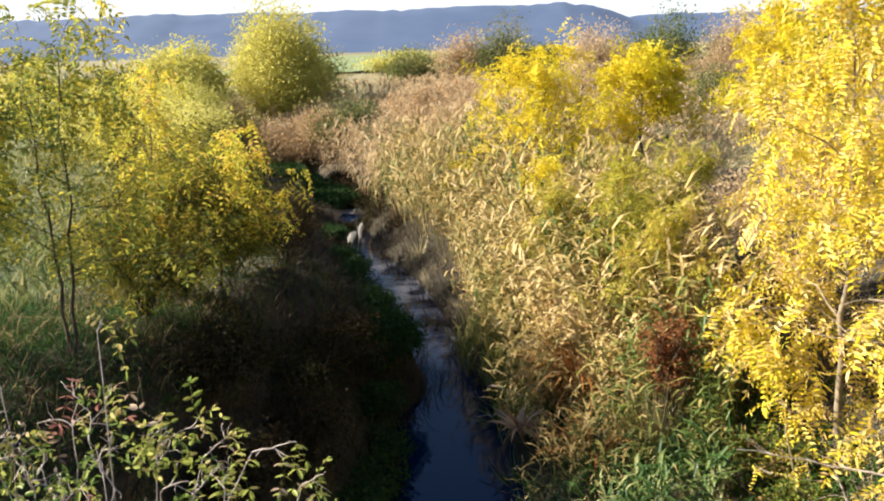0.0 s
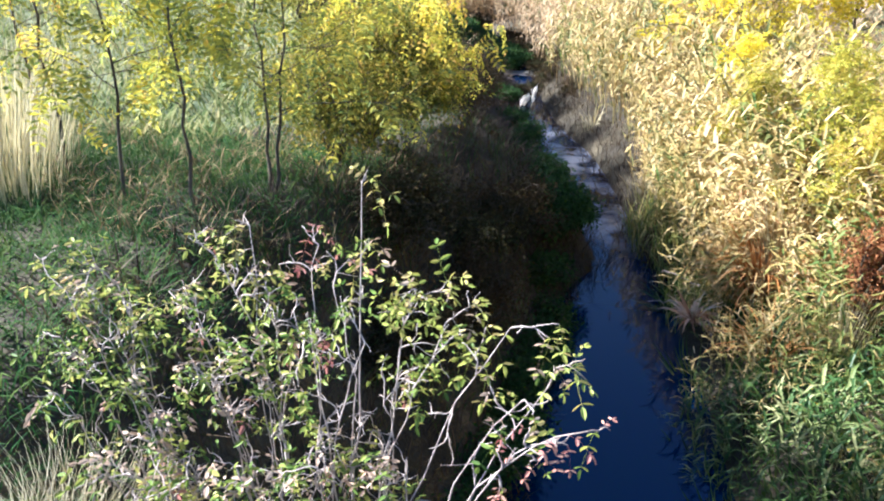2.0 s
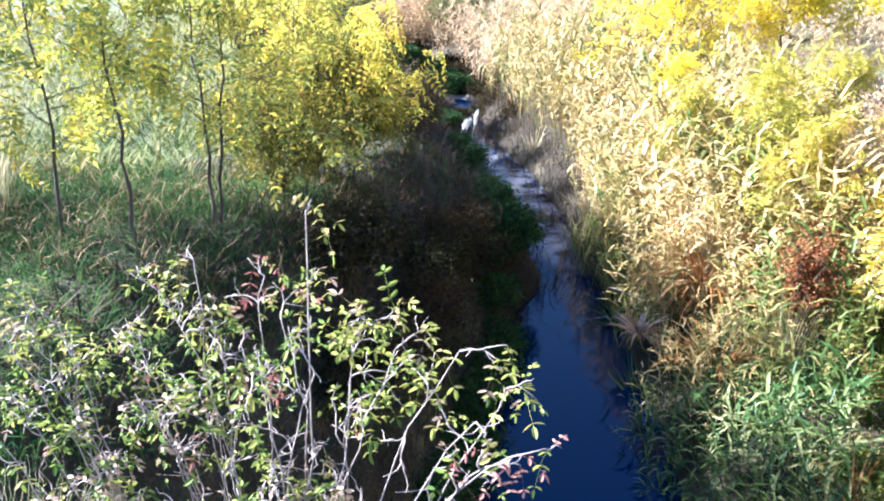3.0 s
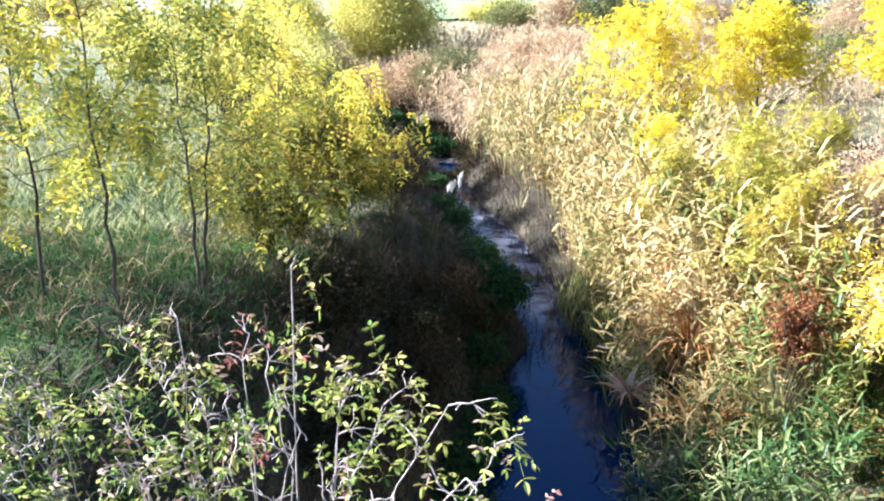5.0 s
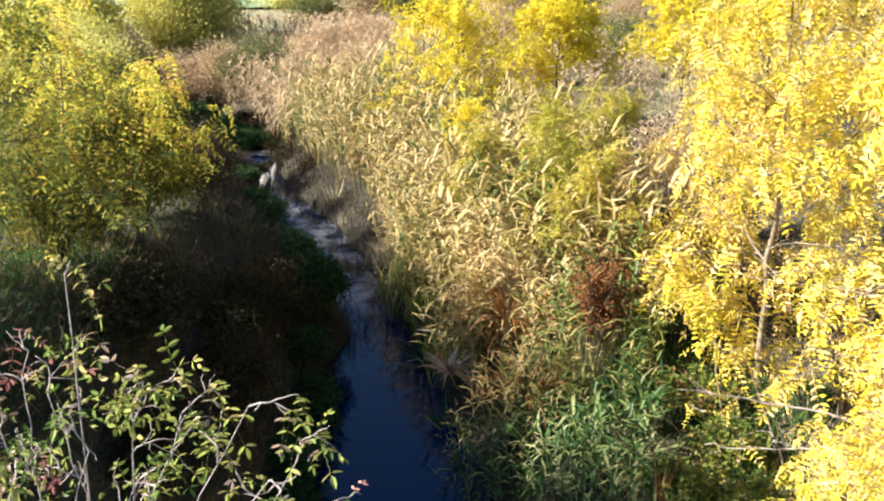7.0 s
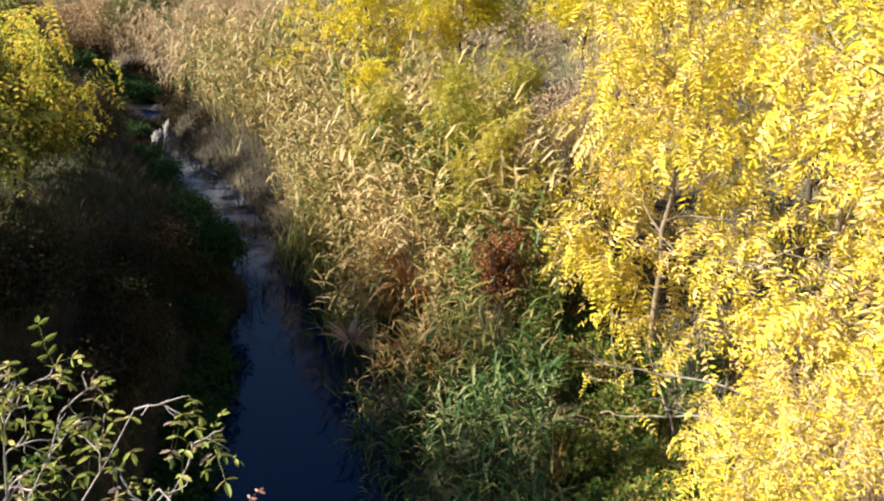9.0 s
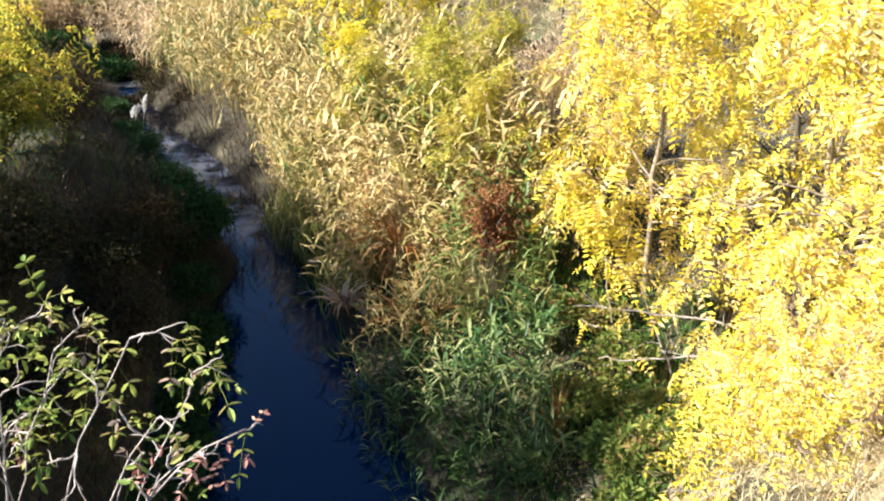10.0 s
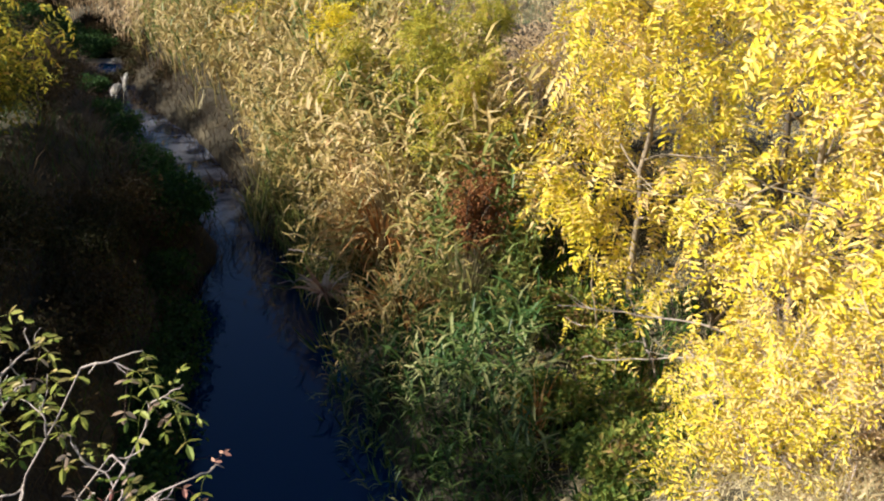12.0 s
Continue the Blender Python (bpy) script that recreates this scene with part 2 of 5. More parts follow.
def mesh_of(name, verts, faces, mat, smooth=False):
    """faces: an index array (n, 3) or (n, 4), or a list of such arrays."""
    me = bpy.data.meshes.new(name)
    faces = faces if isinstance(faces, list) else [faces]
    faces = [np.asarray(f, dtype=np.int32) for f in faces if len(f)]
    loops = np.concatenate([f.ravel() for f in faces])
    sizes = np.concatenate([np.full(len(f), f.shape[1], dtype=np.int32) for f in faces])
    starts = np.concatenate([[0], np.cumsum(sizes)[:-1]]).astype(np.int32)
    me.vertices.add(len(verts))
    me.vertices.foreach_set("co", np.asarray(verts, dtype=np.float32).ravel())
    me.loops.add(len(loops))
    me.loops.foreach_set("vertex_index", loops)
    me.polygons.add(len(sizes))
    me.polygons.foreach_set("loop_start", starts)
    me.polygons.foreach_set("use_smooth", np.full(len(sizes), smooth))
    me.update(calc_edges=True)
    me.validate()
    me.materials.append(mat)
    return me


def part(name, me, parent, label="", m=None, kind=""):
    ob = new(name, me)
    ob.parent = parent
    if m is not None:
        ob.matrix_basis = m
    return tagged(ob, label=label, kind=kind)


def holder(name, at, label, category, group="", kind=""):
    ob = new(name)
    ob.empty_display_size = 0.2
    ob.location = at
    return tagged(ob, label, category, group, kind)


class Heap:
    """Collects pieces of geometry for one mesh."""

    def __init__(self):
        self.v, self.q, self.t, self.n = [], [], [], 0

    def put(self, v, quads=None, tris=None):
        self.v.append(np.asarray(v, dtype=np.float64))
        if quads is not None and len(quads):
            self.q.append(np.asarray(quads) + self.n)
        if tris is not None and len(tris):
            self.t.append(np.asarray(tris) + self.n)
        self.n += len(v)

    def many(self, shape, frames):
        """Copies of shape = (verts, quads, tris) at frames (n, 3, 4)."""
        v, q, t = shape
        frames = np.asarray(frames)
        if not len(frames):
            return
        w = np.einsum("nij,kj->nki", frames[:, :, :3], v) + frames[:, None, :, 3]
        k, n = len(v), len(frames)
        off = (np.arange(n) * k)[:, None, None]
        self.put(w.reshape(-1, 3), (np.asarray(q)[None] + off).reshape(-1, 4) if len(q) else None, (np.asarray(t)[None] + off).reshape(-1, 3) if len(t) else None)

    def mesh(self, name, mat, origin=(0, 0, 0), smooth=False):
        v = np.concatenate(self.v) - np.asarray(origin)
        return mesh_of(name, v, [f for f in ([np.concatenate(self.q)] if self.q else []) + ([np.concatenate(self.t)] if self.t else [])], mat, smooth)


def unit(v):
    v = np.asarray(v, dtype=np.float64)
    return v / np.maximum(np.linalg.norm(v, axis=-1, keepdims=True), 1e-9)


def frames_of(at, ahead, up, size):
    """Frames (n, 3, 4): x along ahead, z near up."""
    ahead = unit(ahead)
    side = unit(np.cross(up, ahead))
    top = np.cross(ahead, side)
    size = np.asarray(size, dtype=np.float64)
    size = size[:, None] if size.ndim == 1 else size
    return np.stack([ahead * size, side * size, top * size, at], axis=2)


def tube(heap, pts, radii, sides=5):
    pts = np.asarray(pts, dtype=np.float64)
    d = unit(np.gradient(pts, axis=0))
    ref = np.array([0.31, 0.17, 0.93]) if abs(d[0][2]) < 0.9 else np.array([0.95, 0.2, 0.1])
    a = unit(np.cross(d, ref))
    b = np.cross(d, a)
    th = np.arange(sides) * 2 * math.pi / sides
    ring = a[:, None, :] * np.cos(th)[None, :, None] + b[:, None, :] * np.sin(th)[None, :, None]
    v = pts[:, None, :] + ring * np.asarray(radii)[:, None, None]
    n = len(pts)
    i, j = np.meshgrid(np.arange(n - 1), np.arange(sides), indexing="ij")
    q = np.stack([i * sides + j, i * sides + (j + 1) % sides, (i + 1) * sides + (j + 1) % sides, (i + 1) * sides + j], axis=-1).reshape(-1, 4)
    tip = np.vstack([v.reshape(-1, 3), pts[-1] + d[-1] * radii[-1]])
    tri = [[(n - 1) * sides + k, (n - 1) * sides + (k + 1) % sides, n * sides] for k in range(sides)]
    heap.put(tip, q, tri)


def wander(start, ahead, length, steps, r, bend=0.15, rise=0.0):
    """A crooked line that starts at start and heads ahead."""
    pts, d = [np.asarray(start, dtype=np.float64)], unit(ahead)
    for _ in range(steps):
        d = unit(d + r.normal(0, bend, 3) + np.array([0, 0, rise]))
        pts.append(pts[-1] + d * length / steps)
    return np.array(pts)


def along(pts, f):
    """Places and directions at the fractions f of a line."""
    x = np.asarray(f) * (len(pts) - 1)
    i = np.minimum(x.astype(int), len(pts) - 2)
    w = (x - i)[:, None]
    return pts[i] * (1 - w) + pts[i + 1] * w, unit(pts[i + 1] - pts[i])


def blade(length=1.0, width=0.1, segs=3, droop=0.6, fold=0.25):
    """A grass or reed blade along x that droops; two faces a segment make the fold of its midrib."""
    v, q, t = [], [], []
    x = z = 0.0
    for i in range(segs + 1):
        f = i / segs
        a = -droop * f * 1.8
        w = width / 2 * (0.55 + 1.2 * f if f < 0.35 else 1.0 * (1 - f) / 0.65)
        if i < segs:
            v += [(x, -w, z + fold * w), (x, 0, z), (x, w, z + fold * w)]
        else:
            v += [(x, 0, z)]
        x += math.cos(a) * length / segs
        z += math.sin(a) * length / segs
    for i in range(segs - 1):
        q += [(3 * i, 3 * i + 1, 3 * i + 4, 3 * i + 3), (3 * i + 1, 3 * i + 2, 3 * i + 5, 3 * i + 4)]
    k = 3 * (segs - 1)
    t += [(k, k + 1, k + 3), (k + 1, k + 2, k + 3)]
    return np.array(v), q, t


def leaflet(length, width, droop=0.15):
    """An oval leaflet along x: six corners round a sunken midrib."""
    z = -droop * length
    v = np.array([(0, 0, 0), (0.3 * length, width / 2, 0.1 * width), (0.72 * length, width * 0.44, z * 0.4 + 0.1 * width), (length, 0, z), (0.72 * length, -width * 0.44, z * 0.4 + 0.1 * width), (0.3 * length, -width / 2, 0.1 * width)])
    return v, [(0, 1, 2, 3), (0, 3, 4, 5)], []


def kite(length, width, droop=0.2):
    """The same leaflet for the mass of a crown: two faces along a folded midrib."""
    z = -droop * length
    v = np.array([(0, 0, 0), (0.5 * length, width * 0.6, 0.12 * width), (length, 0, z), (0.5 * length, -width * 0.6, 0.12 * width)])
    return v, [], [(0, 1, 2), (0, 2, 3)]


def compound(length, pairs, leaf_l, leaf_w, droop, r, bare=0.2, stalk=0.0016, lite=False):
    """A feather-shaped leaf along x with pairs of leaflets and one at the end. (verts, quads, tris)"""
    h = Heap()
    s = np.linspace(0, 1, 5)
    mid = np.stack([s * length * (1 - 0.15 * droop), 0 * s, -droop * length * s ** 2], axis=1)
    if lite:
        h.put([mid[0] + [0, stalk, 0], mid[0] - [0, stalk, 0], mid[-1]], None, [(0, 1, 2)])
    else:
        tube(h, mid[::2], np.linspace(stalk, stalk * 0.5, 3), 3)
    one = kite(leaf_l, leaf_w) if lite else leaflet(leaf_l, leaf_w)
    fr = np.linspace(bare, 0.97, pairs)
    at, d = along(mid, fr)
    for side in (1, -1):
        out = d * 0.35 + np.array([0, side, 0]) + r.normal(0, 0.16, (pairs, 3))
        k = 0.75 + 0.35 * np.sin(np.linspace(0.5, 2.6, pairs)) + r.normal(0, 0.05, pairs)
        h.many(one, frames_of(at, out, np.tile([0, 0, 1.0], (pairs, 1)) + r.normal(0, 0.3, (pairs, 3)), k))
    h.many(one, frames_of(mid[-1:], d[-1:], np.array([[0, 0, 1.0]]), np.ones(1)))
    return np.concatenate(h.v), np.concatenate(h.q) if h.q else [], np.concatenate(h.t) if h.t else []


def smooth(a, b, x):
    f = np.clip((np.asarray(x, dtype=np.float64) - a) / (b - a), 0, 1)
    return f * f * (3 - 2 * f)


def matrix(f):
    return Matrix([[*map(float, row)] for row in f] + [[0, 0, 0, 1]])

# ---- ground, stream, distance ----
BEND = [-10, 4, 6.3, 7.8, 9, 10, 10.7, 11.5, 12.1, 12.65, 13.4, 14.5, 15.5, 16.6, 17.8, 18.9, 20, 22.7, 25.4, 28, 34, 38, 60, 130, 3000]
LEFT = [-1.3, -1.1, -0.87, -0.75, -0.67, -0.62, -0.5, -0.12, -0.08, -0.22, -0.38, -0.7, -1.0, -1.28, -1.5, -1.85, -2.0, -2.42, -3.8, -4.8, -7.5, -9.6, -24, -72, -1800]
RIGHT = [1.2, 1.05, 0.95, 0.87, 0.7, 0.62, 0.6, 0.56, 0.3, 0.16, 0.08, -0.12, -0.3, -0.52, -0.85, -1.3, -1.68, -2.3, -2.5, -3.0, -5.5, -9.1, -23.5, -71.5, -1799.5]
ROAD = 3.75


def height(x, y):
    x, y = np.asarray(x, dtype=np.float64), np.asarray(y, dtype=np.float64)
    left, right = np.interp(y, BEND, LEFT), np.interp(y, BEND, RIGHT)
    s, r = left - x, x - right
    top = np.interp(y, [0, 3, 6.5, 10, 16, 25, 60, 3000], [3.2, 3.0, 2.75, 2.15, 1.6, 1.5, 1.5, 1.5])
    run = np.interp(y, [0, 6, 12, 20, 40], [2.4, 2.5, 2.6, 3.0, 4.0])
    zl = top * smooth(-0.2, 1, s / run) - 0.04
    zr = 0.5 * smooth(-0.3, 1.5, r) + 0.9 * smooth(2, 8, r) + 0.12 * smooth(8, 20, r)
    z = np.where(s > 0, zl, np.where(r > 0, zr, 0.0)) - 0.35 * (1 - smooth(0, 0.45, np.maximum(s, r)))
    bank = np.clip(ROAD - 0.62 * np.maximum(y - 0.6, 0), -1, ROAD) * smooth(0.3, 1.9, np.maximum(s, r)) - 0.4 * (1 - smooth(0.3, 0.9, np.maximum(s, r)))
    z = np.where(y < 9, np.maximum(z, bank), z)
    soft = smooth(0.1, 1.0, np.maximum(s, r))
    z = z + soft * (0.05 * np.sin(1.9 * x + 0.7 * y) * np.sin(1.3 * y - 0.5 * x) + 0.03 * np.sin(5.1 * x + 2.0) * np.sin(4.3 * y))
    return z


def spread(fine, lo, hi, far, step):
    a = list(np.arange(lo, hi + 1e-6, fine))
    d, x, right = fine, a[-1], []
    while x < far:
        d *= step
        x += d
        right.append(x)
    d, x, left = fine, a[0], []
    while x > -far:
        d *= step
        x -= d
        left.append(x)
    return np.array(left[::-1] + a + right)


gx, gy = spread(0.2, -9, 10, 2600, 1.16), spread(0.22, -3, 32, 2600, 1.16)
X, Y = np.meshgrid(gx, gy)
Z = height(X, Y)
Z = np.where(Y < -9, np.minimum(Z, ROAD), Z)
Z = np.where((abs(X) < 4.0) & (Y < 0.5), np.minimum(Z, ROAD - 0.2), Z)
ni, nj = X.shape
i, j = np.meshgrid(np.arange(ni - 1), np.arange(nj - 1), indexing="ij")
quads = np.stack([i * nj + j, i * nj + j + 1, (i + 1) * nj + j + 1, (i + 1) * nj + j], axis=-1).reshape(-1, 4)
ground = new("ground", mesh_of("ground", np.stack([X, Y, Z], axis=-1).reshape(-1, 3), quads, SOIL, True))
ground.data.materials.append(PLAIN)
cx, cy = (X[:-1, :-1] + X[1:, 1:]) / 2, (Y[:-1, :-1] + Y[1:, 1:]) / 2
open_plain = (cy > 23) & ((cx < np.interp(cy, BEND, LEFT) - 2.5) | (cx > np.interp(cy, BEND, RIGHT) + 2.0)) | (cx < np.interp(cy, BEND, LEFT) - 4.5 + 0.5 * np.sin(1.7 * cy)) & (cy > 7.5 + 0.4 * np.sin(2 * cx))
ground.data.materials.append(THATCH)
dry_slope = (cx > 2.5 + 0.3 * np.sin(2.3 * cy)) & (cy < 7) & (cx < 12)
ground.data.polygons.foreach_set("material_index", np.where(dry_slope, 2, open_plain).astype(np.int32).ravel())
tagged(ground, "soil of stream banks and road embankment, darkened for shade", "ground", kind="structure")

ys = np.array(sorted(set(list(np.arange(-9.5, 34, 0.5)) + [36, 40, 46, 54, 64, 80, 100, 130])))
lx, rx = np.interp(ys, BEND, LEFT) - 0.5, np.interp(ys, BEND, RIGHT) + 0.5
wv = np.concatenate([np.stack([lx, ys, 0 * ys], 1), np.stack([rx, ys, 0 * ys], 1)])
k = len(ys)
wq = np.array([(a, a + k, a + k + 1, a + 1) for a in range(k - 1)])
water = tagged(new("water", mesh_of("water", wv, wq, WATER, True)), "still stream water, tinted dark sky blue, between overgrown banks", "stream", kind="structure")

# bridge deck on which the camera stands
bm = bmesh.new()
bmesh.ops.create_cube(bm, size=1, matrix=Matrix.Translation((0, -3.1, ROAD - 0.17)) @ Matrix.Diagonal((7.4, 7.0, 0.36, 1)))
bmesh.ops.bevel(bm, geom=bm.edges[:], offset=0.03, segments=2, affect="EDGES")
deck = bpy.data.meshes.new("bridge_deck")
bm.to_mesh(deck)
bm.free()
deck.materials.append(CONCRETE)
tagged(new("bridge_deck", deck), "plain grey concrete deck slab of a road bridge", "bridge", kind="structure")


def strip(name, mat, x0, x1, y0, y1, lift, label, category):
    xs, yy = np.linspace(x0, x1, 24), np.linspace(y0, y1, 6)
    A, B = np.meshgrid(xs, yy)
    v = np.stack([A, B, height(A, B) + lift], -1).reshape(-1, 3)
    i, j = np.meshgrid(np.arange(5), np.arange(23), indexing="ij")
    q = np.stack([i * 24 + j, i * 24 + j + 1, (i + 1) * 24 + j + 1, (i + 1) * 24 + j], -1).reshape(-1, 4)
    return tagged(new(name, mesh_of(name, v, q, mat, True)), label, category, kind="structure")


strip("field_green", FIELD, -22, 8, 78, 135, 0.5, "pale green crop field beyond the reeds", "field")
strip("field_stubble", STUBBLE, -420, 420, 50, 175, 0.3, "pale brown stubble field before the ridge", "field")


def ridge(name, dist, span, profile, label, seed):
    """A long wooded hill: a front slope with a ragged tree line."""
    r = np.random.default_rng(seed)
    n = 420
    x = np.linspace(-span, span, n)
    top = np.interp(x, *profile) + r.normal(0, 0.14, n) + 0.15 * np.sin(x * 0.08) + 0.12 * np.sin(x * 0.27)
    rows = [(0, 0.0), (10, 0.3), (18, 0.55), (26, 0.8), (32, 1.0), (90, 0.0)]
    v = np.concatenate([np.stack([x, np.full(n, dist + d), 1.2 + (top - 1.2) * f], 1) for d, f in rows])
    i, j = np.meshgrid(np.arange(len(rows) - 1), np.arange(n - 1), indexing="ij")
    q = np.stack([i * n + j, i * n + j + 1, (i + 1) * n + j + 1, (i + 1) * n + j], -1).reshape(-1, 4)
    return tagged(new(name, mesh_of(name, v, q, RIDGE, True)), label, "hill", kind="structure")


ridge("backdrop_ridge", 160, 420, ([-420, -110, -60, 0, 15, 28, 36, 43, 60, 90, 420], [9.6, 10.2, 10.3, 10.2, 10.3, 10.3, 9.6, 7.4, 7.7, 7.2, 7.0]), "long wooded ridge with distance haze painted blue-grey", 3)

# glowing ring added along the whole horizon to stand for pale haze
m, t, add, link = nodes_of("horizon_haze_glow")
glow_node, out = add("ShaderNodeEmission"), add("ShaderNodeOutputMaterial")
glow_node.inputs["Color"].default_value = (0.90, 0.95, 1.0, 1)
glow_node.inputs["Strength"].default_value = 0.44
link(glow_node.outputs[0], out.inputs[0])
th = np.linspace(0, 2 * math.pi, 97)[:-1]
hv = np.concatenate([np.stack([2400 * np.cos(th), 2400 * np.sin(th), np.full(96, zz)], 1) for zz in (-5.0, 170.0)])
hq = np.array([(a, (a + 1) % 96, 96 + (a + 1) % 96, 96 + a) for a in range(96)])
tagged(new("backdrop_haze_glow", mesh_of("backdrop_haze_glow", hv, hq, m)), "glowing ring that stands for pale white horizon haze", "sky", kind="structure")

# ---- plants ----


def locust_tree(name, base, tall, label, group, seed, lean=(0, 0), crown=0.3, spread_r=1.0, limbs=14, twigs=5, per_twig=6, mat=YELLOW, bark=BARK, thick=0.035, loose=0, leaf=0.22, pairs=7, fat=0.036, down=0.0, slim=0.46, hang=0.15, sway=0.07):
    """A young locust tree: crooked trunk, limbs with twigs, feather leaves. loose: how many leaves stand as parts."""
    r = np.random.default_rng(seed)
    base = np.asarray([base[0], base[1], height(base[0], base[1]) - 0.05])
    tree = holder(name, base, label, "tree", group)
    steps = 12
    s = np.linspace(0, 1, steps + 1)
    trunk = np.stack([s * lean[0] + sway * s * np.sin(5 * s + seed) * np.minimum(1, tall / 4), s * lean[1] + sway * s * np.sin(4 * s + 2 * seed), s * tall], 1)
    trunk[0] = 0
    trunk += np.vstack([np.zeros(3), r.normal(0, 0.018, (steps, 3))])
    h = Heap()
    tube(h, trunk, thick * (1 - 0.86 * s) * (1 + 0.35 * np.exp(-s * 20)), 7)
    part("trunk", h.mesh("trunk", bark, smooth=True), tree)
    spots, dirs, ht = [], [], Heap()
    fr = crown + (1 - crown) * (np.arange(limbs) + r.uniform(0, 0.8, limbs)) / limbs
    at, up = along(trunk, np.minimum(fr, 0.985))
    for k in range(limbs):
        a = k * 2.4 + r.normal(0, 0.4) + seed
        rise = 0.55 + 0.7 * (fr[k] - crown) / (1 - crown) - down * (1 - fr[k])
        d = np.array([math.cos(a), math.sin(a), rise])
        ln = spread_r * (1.15 - 0.75 * fr[k]) * r.uniform(0.75, 1.25)
        line = wander(at[k], d, ln, 6, r, 0.16, 0.02 - 0.06 * down)
        rad = thick * 0.42 * (1.05 - 0.75 * fr[k])
        hl = Heap()
        tube(hl, line, np.linspace(rad, rad * 0.25, 7), 4)
        tf = np.append(r.uniform(0.2, 0.95, twigs - 1), 0.97)
        ta, td = along(line, tf)
        for q in range(twigs):
            tl = wander(ta[q], td[q] * 0.7 + r.normal(0, 0.6, 3) + np.array([0, 0, 0.1]), ln * r.uniform(0.25, 0.5), 4, r, 0.2, -0.04)
            tube(ht, tl[::2], np.linspace(rad * 0.3 + 0.0022, 0.0016, 3), 3)
            lf = np.append(r.uniform(0.08, 1, per_twig - 1), 1.0)
            la, ld = along(tl, lf)
            spots.append(la)
            dirs.append(ld * 0.5 + unit(r.normal(0, 1, (per_twig, 3))) * 0.9 + np.array([0, 0, -hang]))
        part("limb", hl.mesh("limb", bark, smooth=True), tree)
    part("brushwood", ht.mesh("brushwood", bark), tree, kind="stuff")
    spots, dirs = np.concatenate(spots), np.concatenate(dirs)
    size = r.uniform(0.6, 1.2, len(spots))
    fr = frames_of(spots, dirs, np.tile([0, 0, 1.0], (len(spots), 1)) + r.normal(0, 0.45, (len(spots), 3)), size)
    kinds = [compound(leaf, pairs + c, fat, fat * slim, 0.3 + hang * 0.5 + 0.15 * c, r) for c in (-1, 0, 1)]
    # leaves towards the stream side and the bridge stand singly
    order = np.argsort(spots[:, 1] + base[1] + 0.5 * abs(spots[:, 0] + base[0]))
    near, rest = order[:loose], order[loose:]
    hc = Heap()
    lites = [compound(leaf, pairs + c, fat, fat * slim, 0.3 + hang * 0.5 + 0.15 * c, r, lite=True) for c in (-1, 0, 1)]
    for c in range(3):
        hc.many(lites[c], fr[rest[c::3]])
    if len(rest):
        part("foliage", hc.mesh("foliage", mat), tree, kind="stuff")
    if loose:
        meshes = []
        for v, q, t in kinds:
            one = Heap()
            one.put(v, q, t)
            meshes.append(one.mesh("leaf", mat))
        for c, n in enumerate(near):
            part("leaf", meshes[c % 3], tree, m=matrix(fr[n]))
    return tree


def bush(name, at, size, label, category, seed, mat, leaves=5000, leaf=(0.06, 0.022), stems=16, group="", bark=BARK, base=None, low=0.0, lumps=7, clump=0.28, joined=False):
    """A shrub: stems fan out from the foot into an uneven crown of many small leaves set in lumps."""
    r = np.random.default_rng(seed)
    foot = np.asarray([at[0], at[1], height(at[0], at[1]) if base is None else base])
    ob = holder(name, foot, label, category, group)
    sx, sy, sz = size
    cen = []
    hs, hw = Heap(), Heap()
    for k in range(stems):
        hs = hs if joined else Heap()
        a = r.uniform(0, 2 * math.pi)
        f = math.sqrt(r.uniform(0.02, 1))
        top = np.array([math.cos(a) * sx * f * 0.8, math.sin(a) * sy * f * 0.8, sz * (low + (1 - low) * math.sqrt(max(0.08, 1 - f * f * 0.85)) * r.uniform(0.75, 1.0))])
        line = np.linspace(0, 1, 7)[:, None] * top + np.stack([0 * np.ones(7), 0 * np.ones(7), 0.12 * sz * np.sin(np.linspace(0, math.pi, 7))], 1) + np.vstack([np.zeros(3), r.normal(0, 0.03 * sz, (6, 3))])
        rad = 0.008 + 0.006 * sz
        tube(hs, line, np.linspace(rad, 0.003, 7), 4)
        for f2 in r.uniform(0.35, 1.0, lumps):
            c, d = along(line, np.array([f2]))
            off = unit(r.normal(0, 1, 3)) * r.uniform(0.1, 0.4) * np.array([sx, sy, sz * 0.6]) * 0.6
            tw = np.stack([c[0], c[0] + off * 0.6 + [0, 0, 0.04], c[0] + off])
            tube(hw, tw, [0.004, 0.003, 0.0015], 3)
            cen.append(c[0] + off)
        if not joined:
            part("stem", hs.mesh("stem", bark, smooth=True), ob)
    part("brushwood", hw.mesh("brushwood", bark), ob, kind="stuff")
    if joined:
        part("stem_mass", hs.mesh("stem_mass", bark, smooth=True), ob, kind="stuff")
    cen = np.array(cen)
    cen[:, 2] = np.maximum(cen[:, 2], 0.05)
    pick = r.integers(0, len(cen), leaves)
    off = np.clip(r.normal(0, 1, (leaves, 3)), -1.7, 1.7) * np.array([sx, sy, sz * 0.55]) * clump * 0.5
    pos = cen[pick] + off
    pos[:, 2] = np.maximum(pos[:, 2], 0.03)
    dirs = unit(off) * 0.6 + r.normal(0, 0.7, (leaves, 3))
    h = Heap()
    h.many(kite(*leaf), frames_of(pos, dirs, r.normal(0, 0.5, (leaves, 3)) + [0, 0, 1.0], r.uniform(0.6, 1.25, leaves)))
    part("foliage", h.mesh("foliage", mat), ob, kind="stuff")
    return ob


